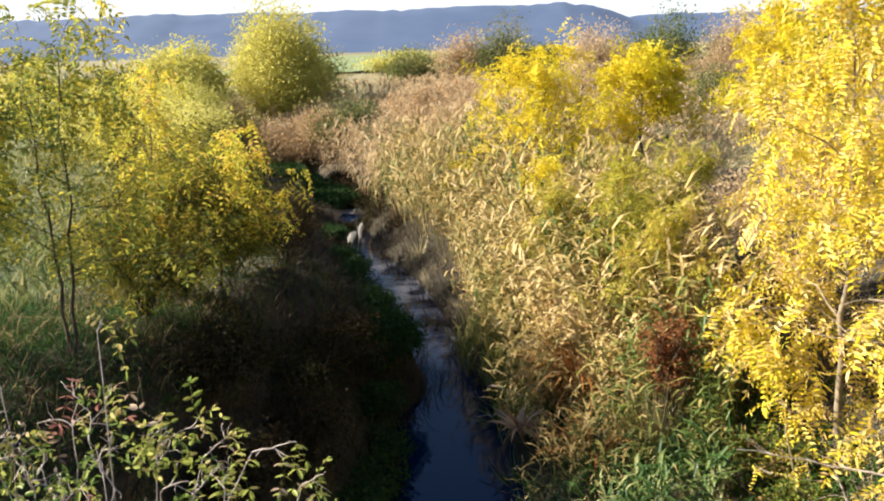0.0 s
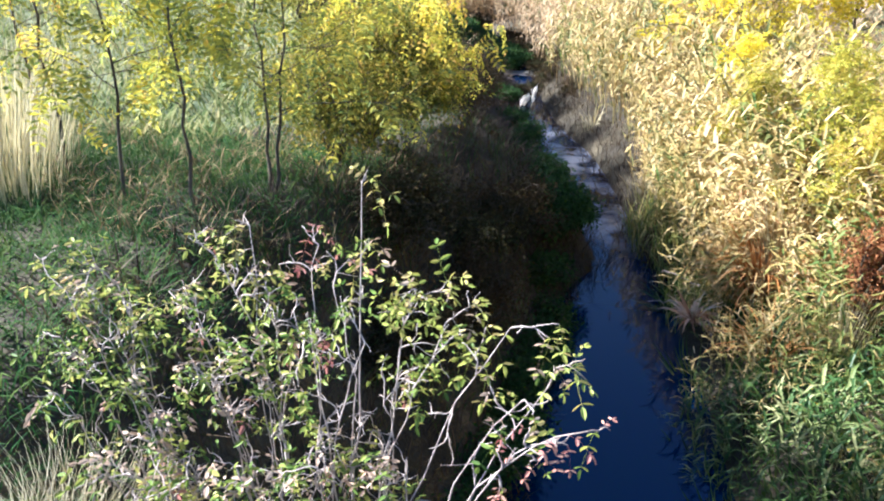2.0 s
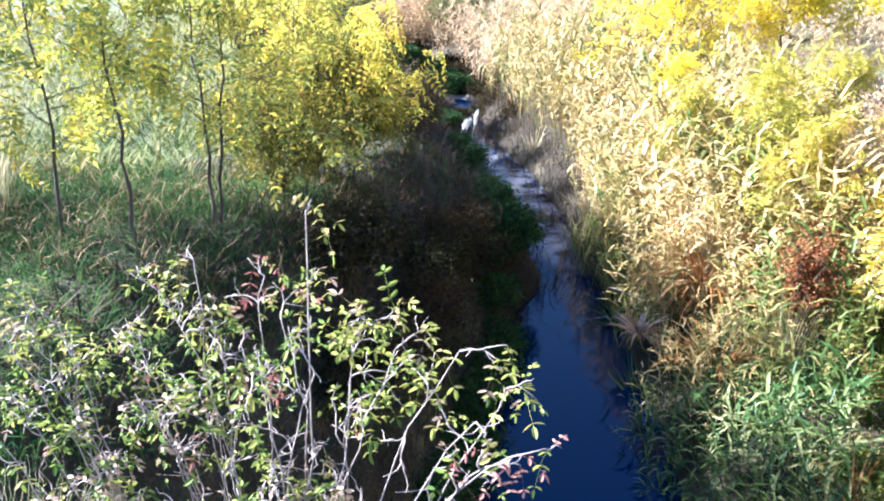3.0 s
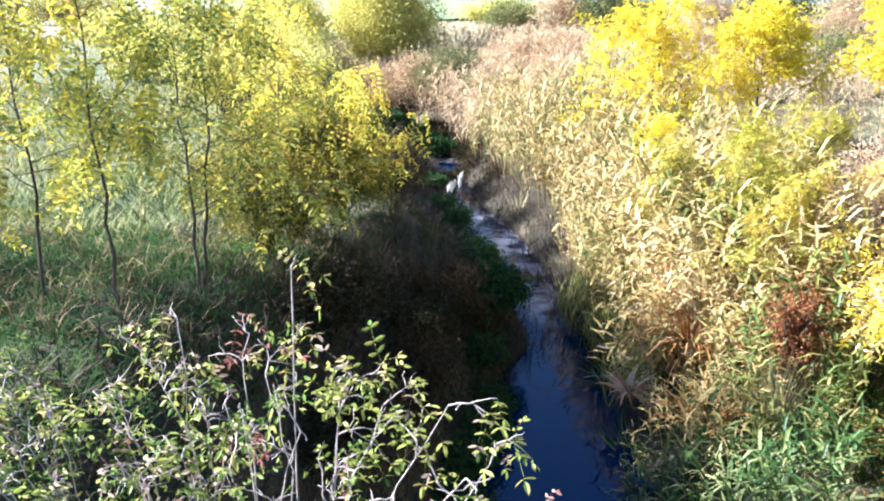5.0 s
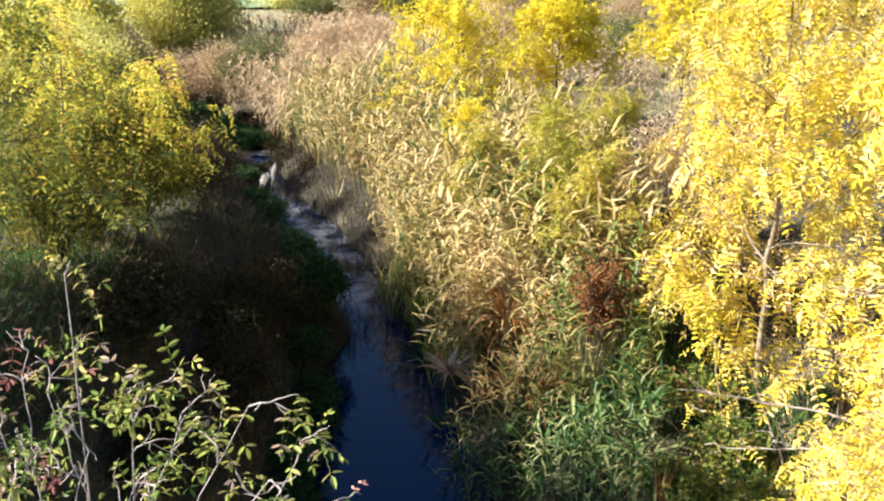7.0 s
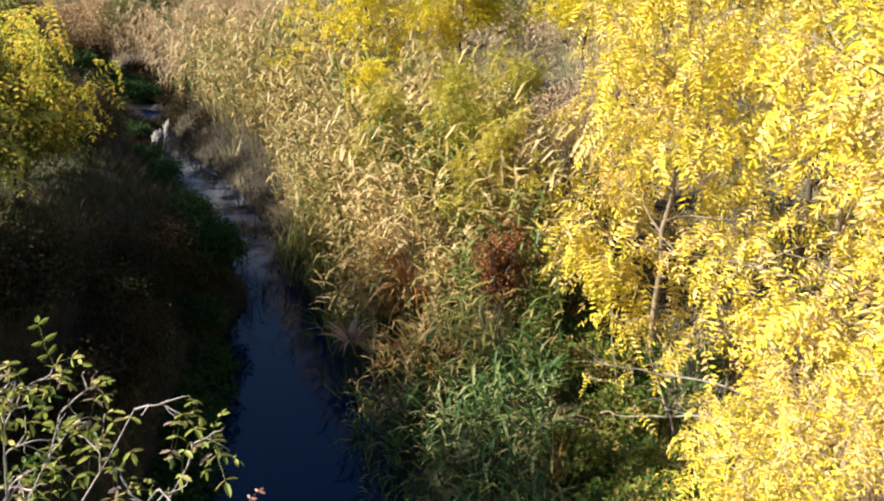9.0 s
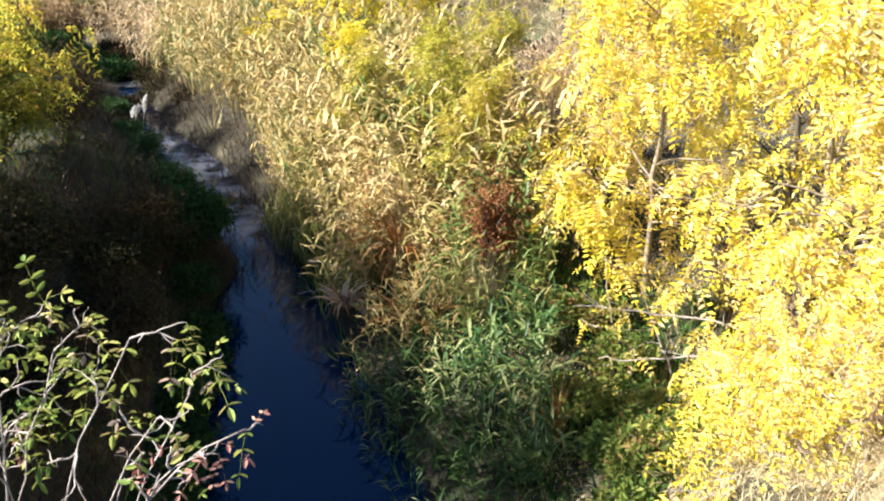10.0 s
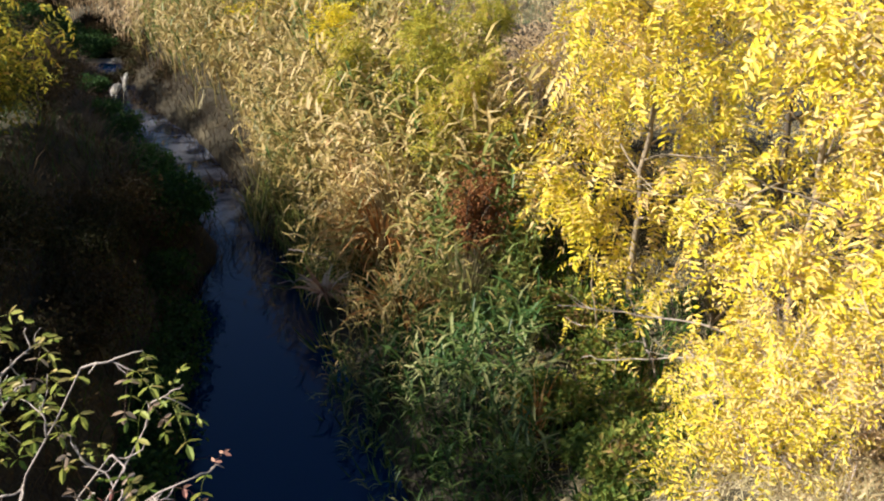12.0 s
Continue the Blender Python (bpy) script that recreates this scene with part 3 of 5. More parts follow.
def reed_shape(tall, r, leaves=9, plume=False, lw=0.022, ll=0.34):
    """One reed: a thin jointed stem with blades that arch and hang to both sides."""
    h = Heap()
    s = np.linspace(0, 1, 6)
    lean = r.normal(0, 0.10, 2)
    line = np.stack([lean[0] * tall * s ** 2, lean[1] * tall * s ** 2, tall * s], 1)
    tube(h, line[::2], np.linspace(0.005, 0.002, 3), 3)
    fr = np.linspace(0.3, 0.99, leaves) + r.normal(0, 0.02, leaves)
    at, d = along(line, np.clip(fr, 0, 1))
    turn = np.arange(leaves) * math.pi + r.normal(0, 0.5, leaves) + r.uniform(0, 6)
    out = np.stack([np.cos(turn), np.sin(turn), r.uniform(0.35, 1.3, leaves)], 1)
    for k in range(leaves):
        h.many(blade(ll, lw, 2, r.uniform(0.35, 0.9)), frames_of(at[k:k + 1], out[k:k + 1], np.array([[0, 0, 1.0]]), np.array([r.uniform(0.7, 1.25)])))
    if plume:
        for k in range(10):
            dd = d[-1] + r.normal(0, 0.28, 3)
            h.many(blade(0.24, 0.03, 2, 0.5), frames_of(line[-1:] , dd[None], np.array([[0.2, 0, 1.0]]), np.array([r.uniform(0.6, 1.1)])))
    return np.concatenate(h.v), np.concatenate(h.q), np.concatenate(h.t)


def upright(x, y, z, size, r, tilt=0.08, to=(0, 0)):
    n = len(x)
    up = np.stack([r.normal(to[0], tilt, n), r.normal(to[1], tilt, n), np.ones(n)], 1)
    a = r.uniform(0, 2 * math.pi, n)
    ahead = np.stack([np.cos(a), np.sin(a), np.zeros(n)], 1)
    side = unit(np.cross(up, ahead))
    ahead = unit(np.cross(side, up))
    up = unit(up)
    s = np.asarray(size)[:, None]
    return np.stack([ahead * s, side * s, up * s, np.stack([x, y, z], 1)], axis=2)


def inside(n, x0, x1, y0, y1, r, keep):
    x, y = r.uniform(x0, x1, n), r.uniform(y0, y1, n)
    ok = keep(x, y)
    return x[ok], y[ok]


def ragged(x, y, k=0.9, s=0.0):
    return np.sin(k * 1.7 * x + 1.3 * k * y + s) * np.sin(k * 1.1 * y - 0.8 * k * x + 2 * s)

# ---- right bank: locust trees ----
YT = "yellow locust trees on the embankment"
BIG = dict(leaf=0.36, pairs=7, fat=0.082, slim=0.3, hang=0.75)
MID = dict(leaf=0.33, pairs=6, fat=0.075, slim=0.32, hang=0.65)
locust_tree("locust_tree", (4.45, 8.2), 4.9, "tall yellow-leaved young locust tree beside the reeds", YT, 11, (-0.35, -0.2), 0.2, 1.75, 26, 6, 5, YELLOW, PALE_BARK, 0.045, 200, down=0.3, **BIG)
locust_tree("locust_tree", (4.9, 3.75), 4.2, "leaning yellow locust tree with pale trunk on slope", YT, 23, (-1.0, 1.7), 0.2, 1.5, 25, 6, 4, YELLOW, PALE_BARK, 0.055, 300, down=0.4, **BIG)
locust_tree("locust_tree", (5.3, 6.5), 5.0, "dense yellow locust tree with drooping lower twigs", YT, 37, (-0.5, -0.3), 0.2, 1.8, 28, 6, 5, YELLOW, PALE_BARK, 0.05, 200, down=0.4, **BIG)
locust_tree("locust_tree", (6.6, 8.6), 5.2, "yellow locust tree behind others on the embankment", YT, 41, (-0.3, 0.0), 0.15, 1.9, 24, 6, 6, YELLOW, BARK, 0.05, 0, down=0.3, **MID)
locust_tree("locust_tree", (5.3, 10.6), 4.3, "yellow locust tree rising behind the reed bed", YT, 43, (0.1, 0.0), 0.2, 1.6, 22, 6, 6, YELLOW, BARK, 0.045, 0, down=0.3, **MID)
locust_tree("locust_tree", (7.6, 11.6), 5.4, "tall yellow locust tree on the upper embankment", YT, 47, (-0.4, 0.0), 0.2, 2.0, 22, 6, 6, YELLOW, BARK, 0.05, 0, down=0.2, **MID)
locust_tree("locust_tree", (6.9, 5.6), 5.2, "yellow locust tree higher on the road slope", YT, 53, (-0.2, 0.2), 0.1, 1.9, 24, 6, 6, YELLOW, PALE_BARK, 0.05, 0, down=0.5, **MID)
locust_tree("locust_sapling", (3.7, 7.3), 2.1, "slender yellow locust sapling reaching over the reeds", YT, 131, (-0.6, 0.0), 0.62, 0.75, 8, 4, 3, YELLOW, PALE_BARK, 0.016, 60, down=0.0, **BIG)
locust_tree("locust_sapling", (3.95, 6.5), 1.3, "low yellow locust sapling with bare pale twigs", YT, 59, (-0.45, 0.4), 0.35, 0.8, 7, 3, 4, YELLOW, GREY_WOOD, 0.016, 84, 0.26, 6, 0.05, 0.6, 0.32, 0.6)
locust_tree("locust_sapling", (4.0, 5.0), 1.3, "small yellow locust sapling on the dry slope", YT, 61, (-0.1, 0.3), 0.15, 0.8, 9, 4, 3, YELLOW, GREY_WOOD, 0.014, 120, 0.28, 6, 0.052, 0.7, 0.32, 0.6)
locust_tree("locust_sapling", (4.5, 3.9), 1.4, "bushy yellow locust sapling at the slope's edge", YT, 67, (-0.2, 0.1), 0.1, 0.9, 10, 4, 3, YELLOW, GREY_WOOD, 0.014, 120, 0.28, 6, 0.052, 0.6, 0.32, 0.6)
locust_tree("locust_tree", (4.8, 9.9), 3.4, "yellow locust sapling between reeds and taller trees", YT, 103, (-0.1, -0.1), 0.2, 1.3, 20, 5, 6, YELLOW, PALE_BARK, 0.03, 0, down=0.3, **MID)
locust_tree("locust_tree", (5.1, 5.3), 3.6, "yellow locust sapling crowding the sunny slope", YT, 107, (-0.4, 0.0), 0.15, 1.3, 20, 5, 4, YELLOW, PALE_BARK, 0.03, 0, down=0.4, **MID)
locust_tree("locust_tree", (8.6, 7.4), 5.6, "tall yellow locust tree by the roadside", YT, 109, (-0.3, 0.0), 0.12, 2.1, 24, 6, 6, YELLOW, BARK, 0.05, 0, down=0.3, **MID)
locust_tree("locust_tree", (8.2, 4.6), 5.0, "broad yellow locust tree near the road", YT, 113, (-0.3, 0.0), 0.1, 2.0, 24, 6, 6, YELLOW, BARK, 0.05, 0, down=0.4, **MID)
for k, (px, py, tall) in enumerate(((4.1, 4.4, 1.2), (3.7, 3.6, 0.9), (4.7, 3.3, 1.2), (4.6, 5.7, 1.5), (3.8, 4.2, 0.9), (4.2, 3.2, 0.9), (3.5, 3.8, 0.6), (3.75, 4.8, 0.7), (3.25, 3.35, 0.5), (3.15, 4.35, 0.45), (3.4, 4.05, 0.5), (2.95, 3.85, 0.4), (3.55, 4.45, 0.55))):
    locust_tree("locust_sapling", (px, py), tall, "knee-high yellow locust shoot on the dry slope", YT, 500 + k, (-0.1, 0.1), 0.1, 0.75, 8, 4, 3, YELLOW, GREY_WOOD, 0.011, 0, 0.26, 6, 0.05, 0.5, 0.32, 0.6)

for k, (px, py, tall, lx, ly) in enumerate(((4.05, 5.35, 1.0, -0.75, -0.15), (4.15, 5.1, 0.8, -0.6, 0.25), (4.0, 4.75, 0.7, -0.55, 0.1))):
    locust_tree("locust_sapling", (px, py), tall, "thin yellow locust shoot leaning over dark green weeds", YT, 540 + k, (lx, ly), 0.35, 0.6, 6, 3, 3, YELLOW, GREY_WOOD, 0.010, 0, 0.24, 5, 0.055, 0.3, 0.34, 0.5)
for k, (px, py, sx, hh) in enumerate(((3.9, 4.0, 0.5, 0.75), (4.4, 3.5, 0.55, 0.85), (3.5, 3.45, 0.45, 0.5), (4.75, 4.2, 0.5, 1.0), (4.3, 4.75, 0.45, 0.85), (4.6, 5.0, 0.5, 1.1))):
    bush("dry_weed_thicket", (px, py), (sx, sx, hh), "low tangle of dry pinkish-brown stalks on the slope", "weeds", 560 + k, DRYBROWN, 700, (0.06, 0.016), 26, "dry weed thickets", PALE_BARK)

# ---- saplings standing in the reeds ----
GS = "saplings among the reeds"
locust_tree("gold_sapling", (2.9, 20.0), 3.3, "golden autumn sapling standing above the dry reeds", GS, 71, (-0.3, 0.0), 0.4, 2.6, 26, 7, 7, GOLD, BARK, 0.05, 0, 0.30, 4, 0.085, 0.5)
locust_tree("gold_sapling", (5.3, 21.0), 3.0, "golden sapling far back among dry shrubs", GS, 73, (-0.2, 0.0), 0.3, 1.7, 22, 6, 8, GOLD, BARK, 0.045, 0, 0.32, 3, 0.11, 0.0)
locust_tree("gold_sapling", (9.4, 23.0), 3.8, "golden sapling behind the yellow locust trees", GS, 79, (0.1, 0.0), 0.3, 2.2, 22, 7, 9, GOLD, BARK, 0.045, 0, 0.32, 3, 0.11, 0.0)
locust_tree("gold_sapling", (1.95, 15.4), 2.4, "small golden sapling poking out of the reeds", GS, 83, (0.1, 0.0), 0.62, 0.7, 10, 4, 6, GOLD, BARK, 0.02, 0, 0.24, 4, 0.06, 0.0)
locust_tree("green_sapling", (2.75, 11.6), 2.75, "yellow-green locust sapling among the tall reeds", GS, 89, (0.0, 0.0), 0.3, 1.2, 22, 6, 7, SAPGREEN, BARK, 0.025, 0, 0.22, 6, 0.042, 0.0)
locust_tree("green_sapling", (3.7, 12.6), 2.7, "yellow-green locust sapling behind the reeds", GS, 97, (0.1, 0.0), 0.3, 1.2, 20, 6, 7, SAPGREEN, BARK, 0.025, 0, 0.22, 6, 0.042, 0.0)
locust_tree("green_sapling", (1.9, 12.9), 2.3, "slender yellow-green sapling at the reed edge", GS, 101, (0.0, 0.0), 0.35, 0.9, 16, 5, 7, SAPGREEN, BARK, 0.02, 0, 0.22, 6, 0.042, 0.0)
locust_tree("green_sapling", (2.9, 10.3), 2.4, "leafy yellow-green sapling behind the brown reed clump", GS, 127, (0.0, 0.0), 0.4, 1.0, 18, 5, 7, SAPGREEN, BARK, 0.02, 0, 0.22, 6, 0.042, 0.0)

# ---- left bank: locust saplings and shrubs ----
LT = "locust saplings on the left bank"
# (-7.2, 5.9) and (-7.9, 8.0) stand out of view, added to cast shade
left_trees = [((-3.67, 5.9), 3.1, (-0.1, 0.0), 5), ((-3.24, 6.56), 2.7, (0.22, 0.1), 6), ((-3.3, 6.64), 2.6, (-0.12, 0.25), 7), ((-4.3, 5.95), 3.0, (-0.1, 0.1), 8), ((-5.3, 6.6), 3.7, (-0.2, 0.0), 9), ((-6.1, 7.4), 4.0, (-0.4, 0.2), 10), ((-7.2, 5.9), 4.3, (0.1, 0.0), 15), ((-7.9, 8.0), 4.4, (0.0, 0.0), 16), ((-3.3, 8.9), 2.6, (0.2, 0.0), 18), ((-2.9, 10.3), 2.0, (0.1, 0.0), 19)]
for (px, py), tall, lean, seed in left_trees:
    locust_tree("locust_tree", (px, py), tall, "slim dark-stemmed locust sapling with thin yellow-green leaves", LT, seed, lean, 0.26, 1.15, 12, 4, 4, YELGREEN_DULL if seed in (6, 7, 8) else YELGREEN, BARK, 0.018, 0, 0.29, 6, 0.074, 0.1, 0.34, 0.65, sway=0.03)

bush("bank_shrub", (-3.35, 10.0), (1.5, 1.6, 1.95), "large green-gold shrub leaning over the stream bank", "shrub", 21, SHRUB, 20000, (0.06, 0.024), 34, clump=0.2)
bush("bank_shrub", (-3.1, 11.7), (0.9, 1.2, 2.1), "dull green-gold shrub in shade above the water", "shrub", 22, SHRUB, 14000, (0.055, 0.024), 26)
bush("bank_shrub", (-3.2, 8.3), (1.0, 0.9, 1.7), "small green-gold shrub beside slim saplings", "shrub", 26, SHRUB, 8000, (0.055, 0.022), 20)
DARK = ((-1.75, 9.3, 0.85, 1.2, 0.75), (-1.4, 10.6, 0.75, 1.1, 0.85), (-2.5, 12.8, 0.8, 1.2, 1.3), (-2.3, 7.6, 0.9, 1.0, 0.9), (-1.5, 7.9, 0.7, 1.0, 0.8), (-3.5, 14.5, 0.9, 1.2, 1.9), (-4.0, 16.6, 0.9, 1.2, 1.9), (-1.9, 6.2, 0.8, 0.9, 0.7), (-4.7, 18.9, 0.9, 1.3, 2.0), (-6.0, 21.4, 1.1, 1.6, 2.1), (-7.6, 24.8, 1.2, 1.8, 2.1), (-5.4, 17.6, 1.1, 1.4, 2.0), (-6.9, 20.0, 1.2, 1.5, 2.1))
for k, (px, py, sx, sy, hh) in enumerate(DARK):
    bush("dark_shrub", (px, py), (sx, sy, hh), "brown and green thicket, darkened for shade on the bank", "shrub", 400 + k, DARKSHRUB, 7000, (0.05, 0.02), 20, "dark thickets on the bank")
for (px, py, rx_, hh, seed) in ((-5.1, 15.7, 1.1, 2.4, 32), (-6.4, 21.6, 1.4, 2.7, 33), (-8.8, 23.0, 1.9, 2.5, 34), (-10.8, 27.5, 2.2, 2.8, 36), (-13.2, 31.5, 2.3, 2.6, 37), (-8.4, 28.9, 1.7, 3.0, 38), (-7.9, 26.4, 1.5, 2.9, 39)):
    bush("bank_shrub", (px, py), (rx_, rx_, hh), "green-gold shrub along the stream's far bank", "shrub", seed, WILLOW if py > 19 else SHRUB, 7500, (0.085, 0.036), 22)

# elder on the near slope
ELDER_FOOT = (-1.35, 2.35)
elder_z = float(height(*ELDER_FOOT))
elder = holder("elder_bush", (*ELDER_FOOT, elder_z), "elder bush with pale bare stems and thinning green leaves", "bush")
TIPS = [(-1.27, 2.59, 4.35), (-1.89, 2.98, 3.91), (-1.64, 3.15, 3.83), (-2.03, 2.89, 3.86), (-2.4, 2.72, 3.76), (-2.62, 2.8, 3.66), (-2.72, 2.72, 3.75), (-2.26, 2.89, 3.65), (-1.46, 2.8, 3.8), (-1.07, 2.63, 3.92), (-0.97, 2.72, 3.74), (-0.68, 2.38, 3.94), (-0.53, 2.37, 3.73), (-0.39, 2.0, 3.82), (-0.5, 2.0, 3.76), (-0.61, 2.18, 3.78), (-2.59, 2.55, 3.56), (-2.53, 2.72, 3.49), (-2.04, 2.72, 3.64), (-1.78, 2.89, 3.69), (-1.54, 2.55, 3.8), (-1.23, 2.46, 3.76), (-1.16, 2.72, 3.59), (-2.49, 2.37, 3.38), (-2.29, 2.55, 3.39), (-1.93, 2.46, 3.57), (-1.77, 2.63, 3.51)]
r = np.random.default_rng(5)
TIPS += [(r.uniform(-2.5, -1.15), r.uniform(2.05, 2.55), r.uniform(3.15, 3.5)) for _ in range(9)]
eleaves, epink, edry = [], [], []
ekinds = [compound(0.17 + 0.03 * c, 2 + (c == 2), 0.086, 0.033, 0.7 + 0.3 * c, r, 0.35, 0.0014) for c in range(3)]
local = np.array(TIPS) - np.array([*ELDER_FOOT, elder_z])
by_x = np.argsort(local[:, 0] + 0.25 * local[:, 1])
forks = {}
for g in np.array_split(by_x, 10):
    mid = local[g].mean(axis=0)
    fork = mid * np.array([0.36, 0.5, 0.36]) + r.normal(0, 0.06, 3)
    root = np.array([0.16 * mid[0] + r.normal(0, 0.12), r.normal(0, 0.12), 0.0])
    root[2] = float(height(root[0] + ELDER_FOOT[0], root[1] + ELDER_FOOT[1])) - elder_z - 0.03
    s = np.linspace(0, 1, 10)[:, None]
    bow = root * 0.5 + fork * 0.5 + np.array([r.normal(0, 0.08), r.normal(0, 0.08), 0.12])
    hs = Heap()
    tube(hs, root * (1 - s) ** 2 + 2 * bow * s * (1 - s) + fork * s ** 2 + np.vstack([np.zeros(3), r.normal(0, 0.01, (9, 3))]), np.linspace(0.011, 0.007, 10), 6)
    part("bough", hs.mesh("bough", GREY_WOOD, smooth=True), elder)
    for n in g:
        forks[int(n)] = fork
for n in range(len(TIPS)):
    end, start = local[n], forks[n] * (0.5 if n in (9, 10, 11, 12, 13, 14, 15) else 1.0) + r.normal(0, 0.012, 3)
    s = np.linspace(0, 1, 14)[:, None]
    # the stem leaves the fork outwards and bends up or over towards its tip
    span = end - start
    if n in (0, 1):
        elbow = start + span * 0.5 + r.normal(0, 0.05, 3)
    elif n in (9, 10, 11, 12, 15):
        elbow = start + span * np.array([0.16, 0.2, 0.72]) + r.normal(0, 0.05, 3)
    elif n in (13, 14):
        elbow = np.array([-1.0 + 0.1 * (n - 13), 2.12, 3.66]) - [*ELDER_FOOT, elder_z]
    elif r.random() < 0.3:
        elbow = start + span * np.array([0.55, 0.55, 0.62]) + r.normal(0, 0.06, 3)
    else:
        elbow = start + span * np.array([0.3, 0.3, 0.78]) + np.array([r.normal(0, 0.09), r.normal(0, 0.06), r.uniform(0.08, 0.26)])
    knots = np.vstack([np.zeros(3), r.normal(0, 0.011, (12, 3)), np.zeros(3)])
    line = start * (1 - s) ** 2 + 2 * elbow * s * (1 - s) + end * s ** 2 + knots
    hs = Heap()
    rad = r.uniform(0.0042, 0.0068)
    tube(hs, line, np.linspace(rad, 0.0022, 14), 5)
    stem = part("stem", hs.mesh("stem", GREY_WOOD, smooth=True), elder)
    ends = []
    for f in np.append(r.uniform(0.7, 0.95, 4) if n in (13, 14) else r.uniform(0.35, 0.95, 6), (0.9, 1.0)):
        at, d = along(line, np.array([f]))
        small = 0.45 if n in (0, 13, 14) else 1.0
        tw = wander(at[0], d[0] * 0.7 + r.normal(0, 0.55, 3) + [0, 0, 0.3], r.uniform(0.1, 0.29) * small * (1.15 - 0.5 * f), 7, r, 0.3, -0.02)
        hs = Heap()
        tube(hs, tw, np.linspace(0.0040, 0.0019, 8), 4)
        part("twig", hs.mesh("twig", GREY_WOOD, smooth=True), stem)
        ends.append((tw, f, 1.0))
        for k in range(1 if n in (13, 14) else 3):
            a2, d2 = along(tw, np.array([r.uniform(0.25, 0.9)]))
            spur = wander(a2[0], d2[0] * 0.8 + r.normal(0, 0.6, 3), r.uniform(0.04, 0.13) * small, 4, r, 0.3)
            hs = Heap()
            tube(hs, spur, np.linspace(0.0030, 0.0015, 5), 3)
            part("twig", hs.mesh("twig", GREY_WOOD, smooth=True), stem)
            ends.append((spur, f, 0.45))
    # leaves stand in clusters at the twigs' ends; many twigs are bare
    for tw, f, much in ends:
        if r.random() > much * (0.95 if f > 0.85 or n in (13, 14) else 0.24) * (0.7 if n > 26 else 1.0):
            continue
        for k in range(r.integers(1, 3) if n in (13, 14) else r.integers(2, 5)):
            la, ld = along(tw, np.array([1.0 - 0.06 * k * r.random()]))
            turn = unit(np.cross(ld[0], r.normal(0, 1, 3)))
            out_d = turn * 0.9 + ld[0] * 0.45 + np.array([0, 0, -0.3])
            fr = frames_of(la, out_d[None], np.array([[0, 0, 1.0]]) + r.normal(0, 0.35, (1, 3)), np.array([r.uniform(0.28, 0.6) * (0.85 if n in (13, 14) else 1.0)]))[0]
            red = (n in (13, 14) and r.random() < 0.85) or (n == 2 and r.random() < 0.45) or r.random() < 0.012
            dry = not red and r.random() < (0.38 if n > 26 else 0.09)
            (epink if red else edry if dry else eleaves).append(fr)
for frames, mat, lab in ((eleaves, ELDER, ""), (epink, PINK, "wilted dull red leaf"), (edry, ELDERDRY, "withered pale brown leaf")):
    meshes = []
    for v, q, t in ekinds:
        one = Heap()
        one.put(v, q, t)
        meshes.append(one.mesh("leaf", mat))
    for c, f in enumerate(frames[:290]):
        part("leaf", meshes[c % 3], elder, lab, m=matrix(f))
    if frames[290:]:
        h = Heap()
        for c in range(3):
            h.many(ekinds[c], frames[290 + c::3])
        part("foliage", h.mesh("foliage", mat), elder, lab, kind="stuff")


# ---- reeds ----
def bank(y):
    return np.interp(y, BEND, RIGHT)


def lbank(y):
    return np.interp(y, BEND, LEFT)


def reed_edge(y):
    return np.interp(y, [5, 6, 8, 10, 13, 20, 28], [2.2, 2.5, 3.1, 4.0, 4.0, 3.6, 5.0])


def reed_tall(x, y):
    d = x - bank(y)
    return np.interp(d, [-0.3, 0.5, 1.5, 3], [0.75, 1.15, 1.75, 2.05]) * np.interp(y, [5, 7, 8, 9.3, 11], [0.30, 0.34, 0.50, 0.85, 1.0])


r = np.random.default_rng(77)
tall_shapes = [reed_shape(1.0, r, 9, False, 0.029, 0.2) for _ in range(8)]
reed_bed = holder("reed_bed", (2.0, 10.0, float(height(2.0, 10.0))), "dense bed of straw-coloured and green reeds along the stream", "reeds", kind="stuff")
org = np.array(reed_bed.location)
x, y = inside(8600, -2, 6.5, 5.4, 28, r, lambda x, y: (x > bank(y) + np.interp(y, [5, 8.3, 8.4, 10.2, 11.5, 13, 16, 19, 22, 25, 28], [-0.16, -0.14, 0.25, 0.3, 0.45, 0.75, 0.85, 1.0, 0.9, 0.4, 0.2]) + r.normal(0, 0.1, len(x))) & (x < reed_edge(y)) & (np.hypot(x - 1.85, y - 10.05) > 0.34) & (np.hypot(x - 2.65, y - 8.75) > 0.3) & (r.random(len(x)) < np.interp(y, [7, 9, 14, 28], [0.42, 0.72, 0.5, 0.28])))
x2, y2 = inside(120, 0.8, 3.1, 5.4, 8.3, r, lambda x, y: (x > bank(y) - 0.16) & (x < reed_edge(y)))
x3, y3 = inside(1500, -0.5, 4.0, 8.4, 15, r, lambda x, y: (x > bank(y) + 0.5) & (x < reed_edge(y)) & (np.hypot(x - 1.85, y - 10.05) > 0.34) & (np.hypot(x - 2.65, y - 8.75) > 0.3))
x, y = np.concatenate([x, x2, x3]), np.concatenate([y, y2, y3])
z = np.maximum(height(x, y), -0.1)
tl = reed_tall(x, y) * r.uniform(0.75, 1.2, len(x))
tl = tl * (1 - 0.5 * np.exp(-((x - 2.2) ** 2 + (y - 8.1) ** 2) / 0.3)) * (1 - 0.66 * np.exp(-((x - 1.65) ** 2 + (y - 9.25) ** 2) / 0.5))
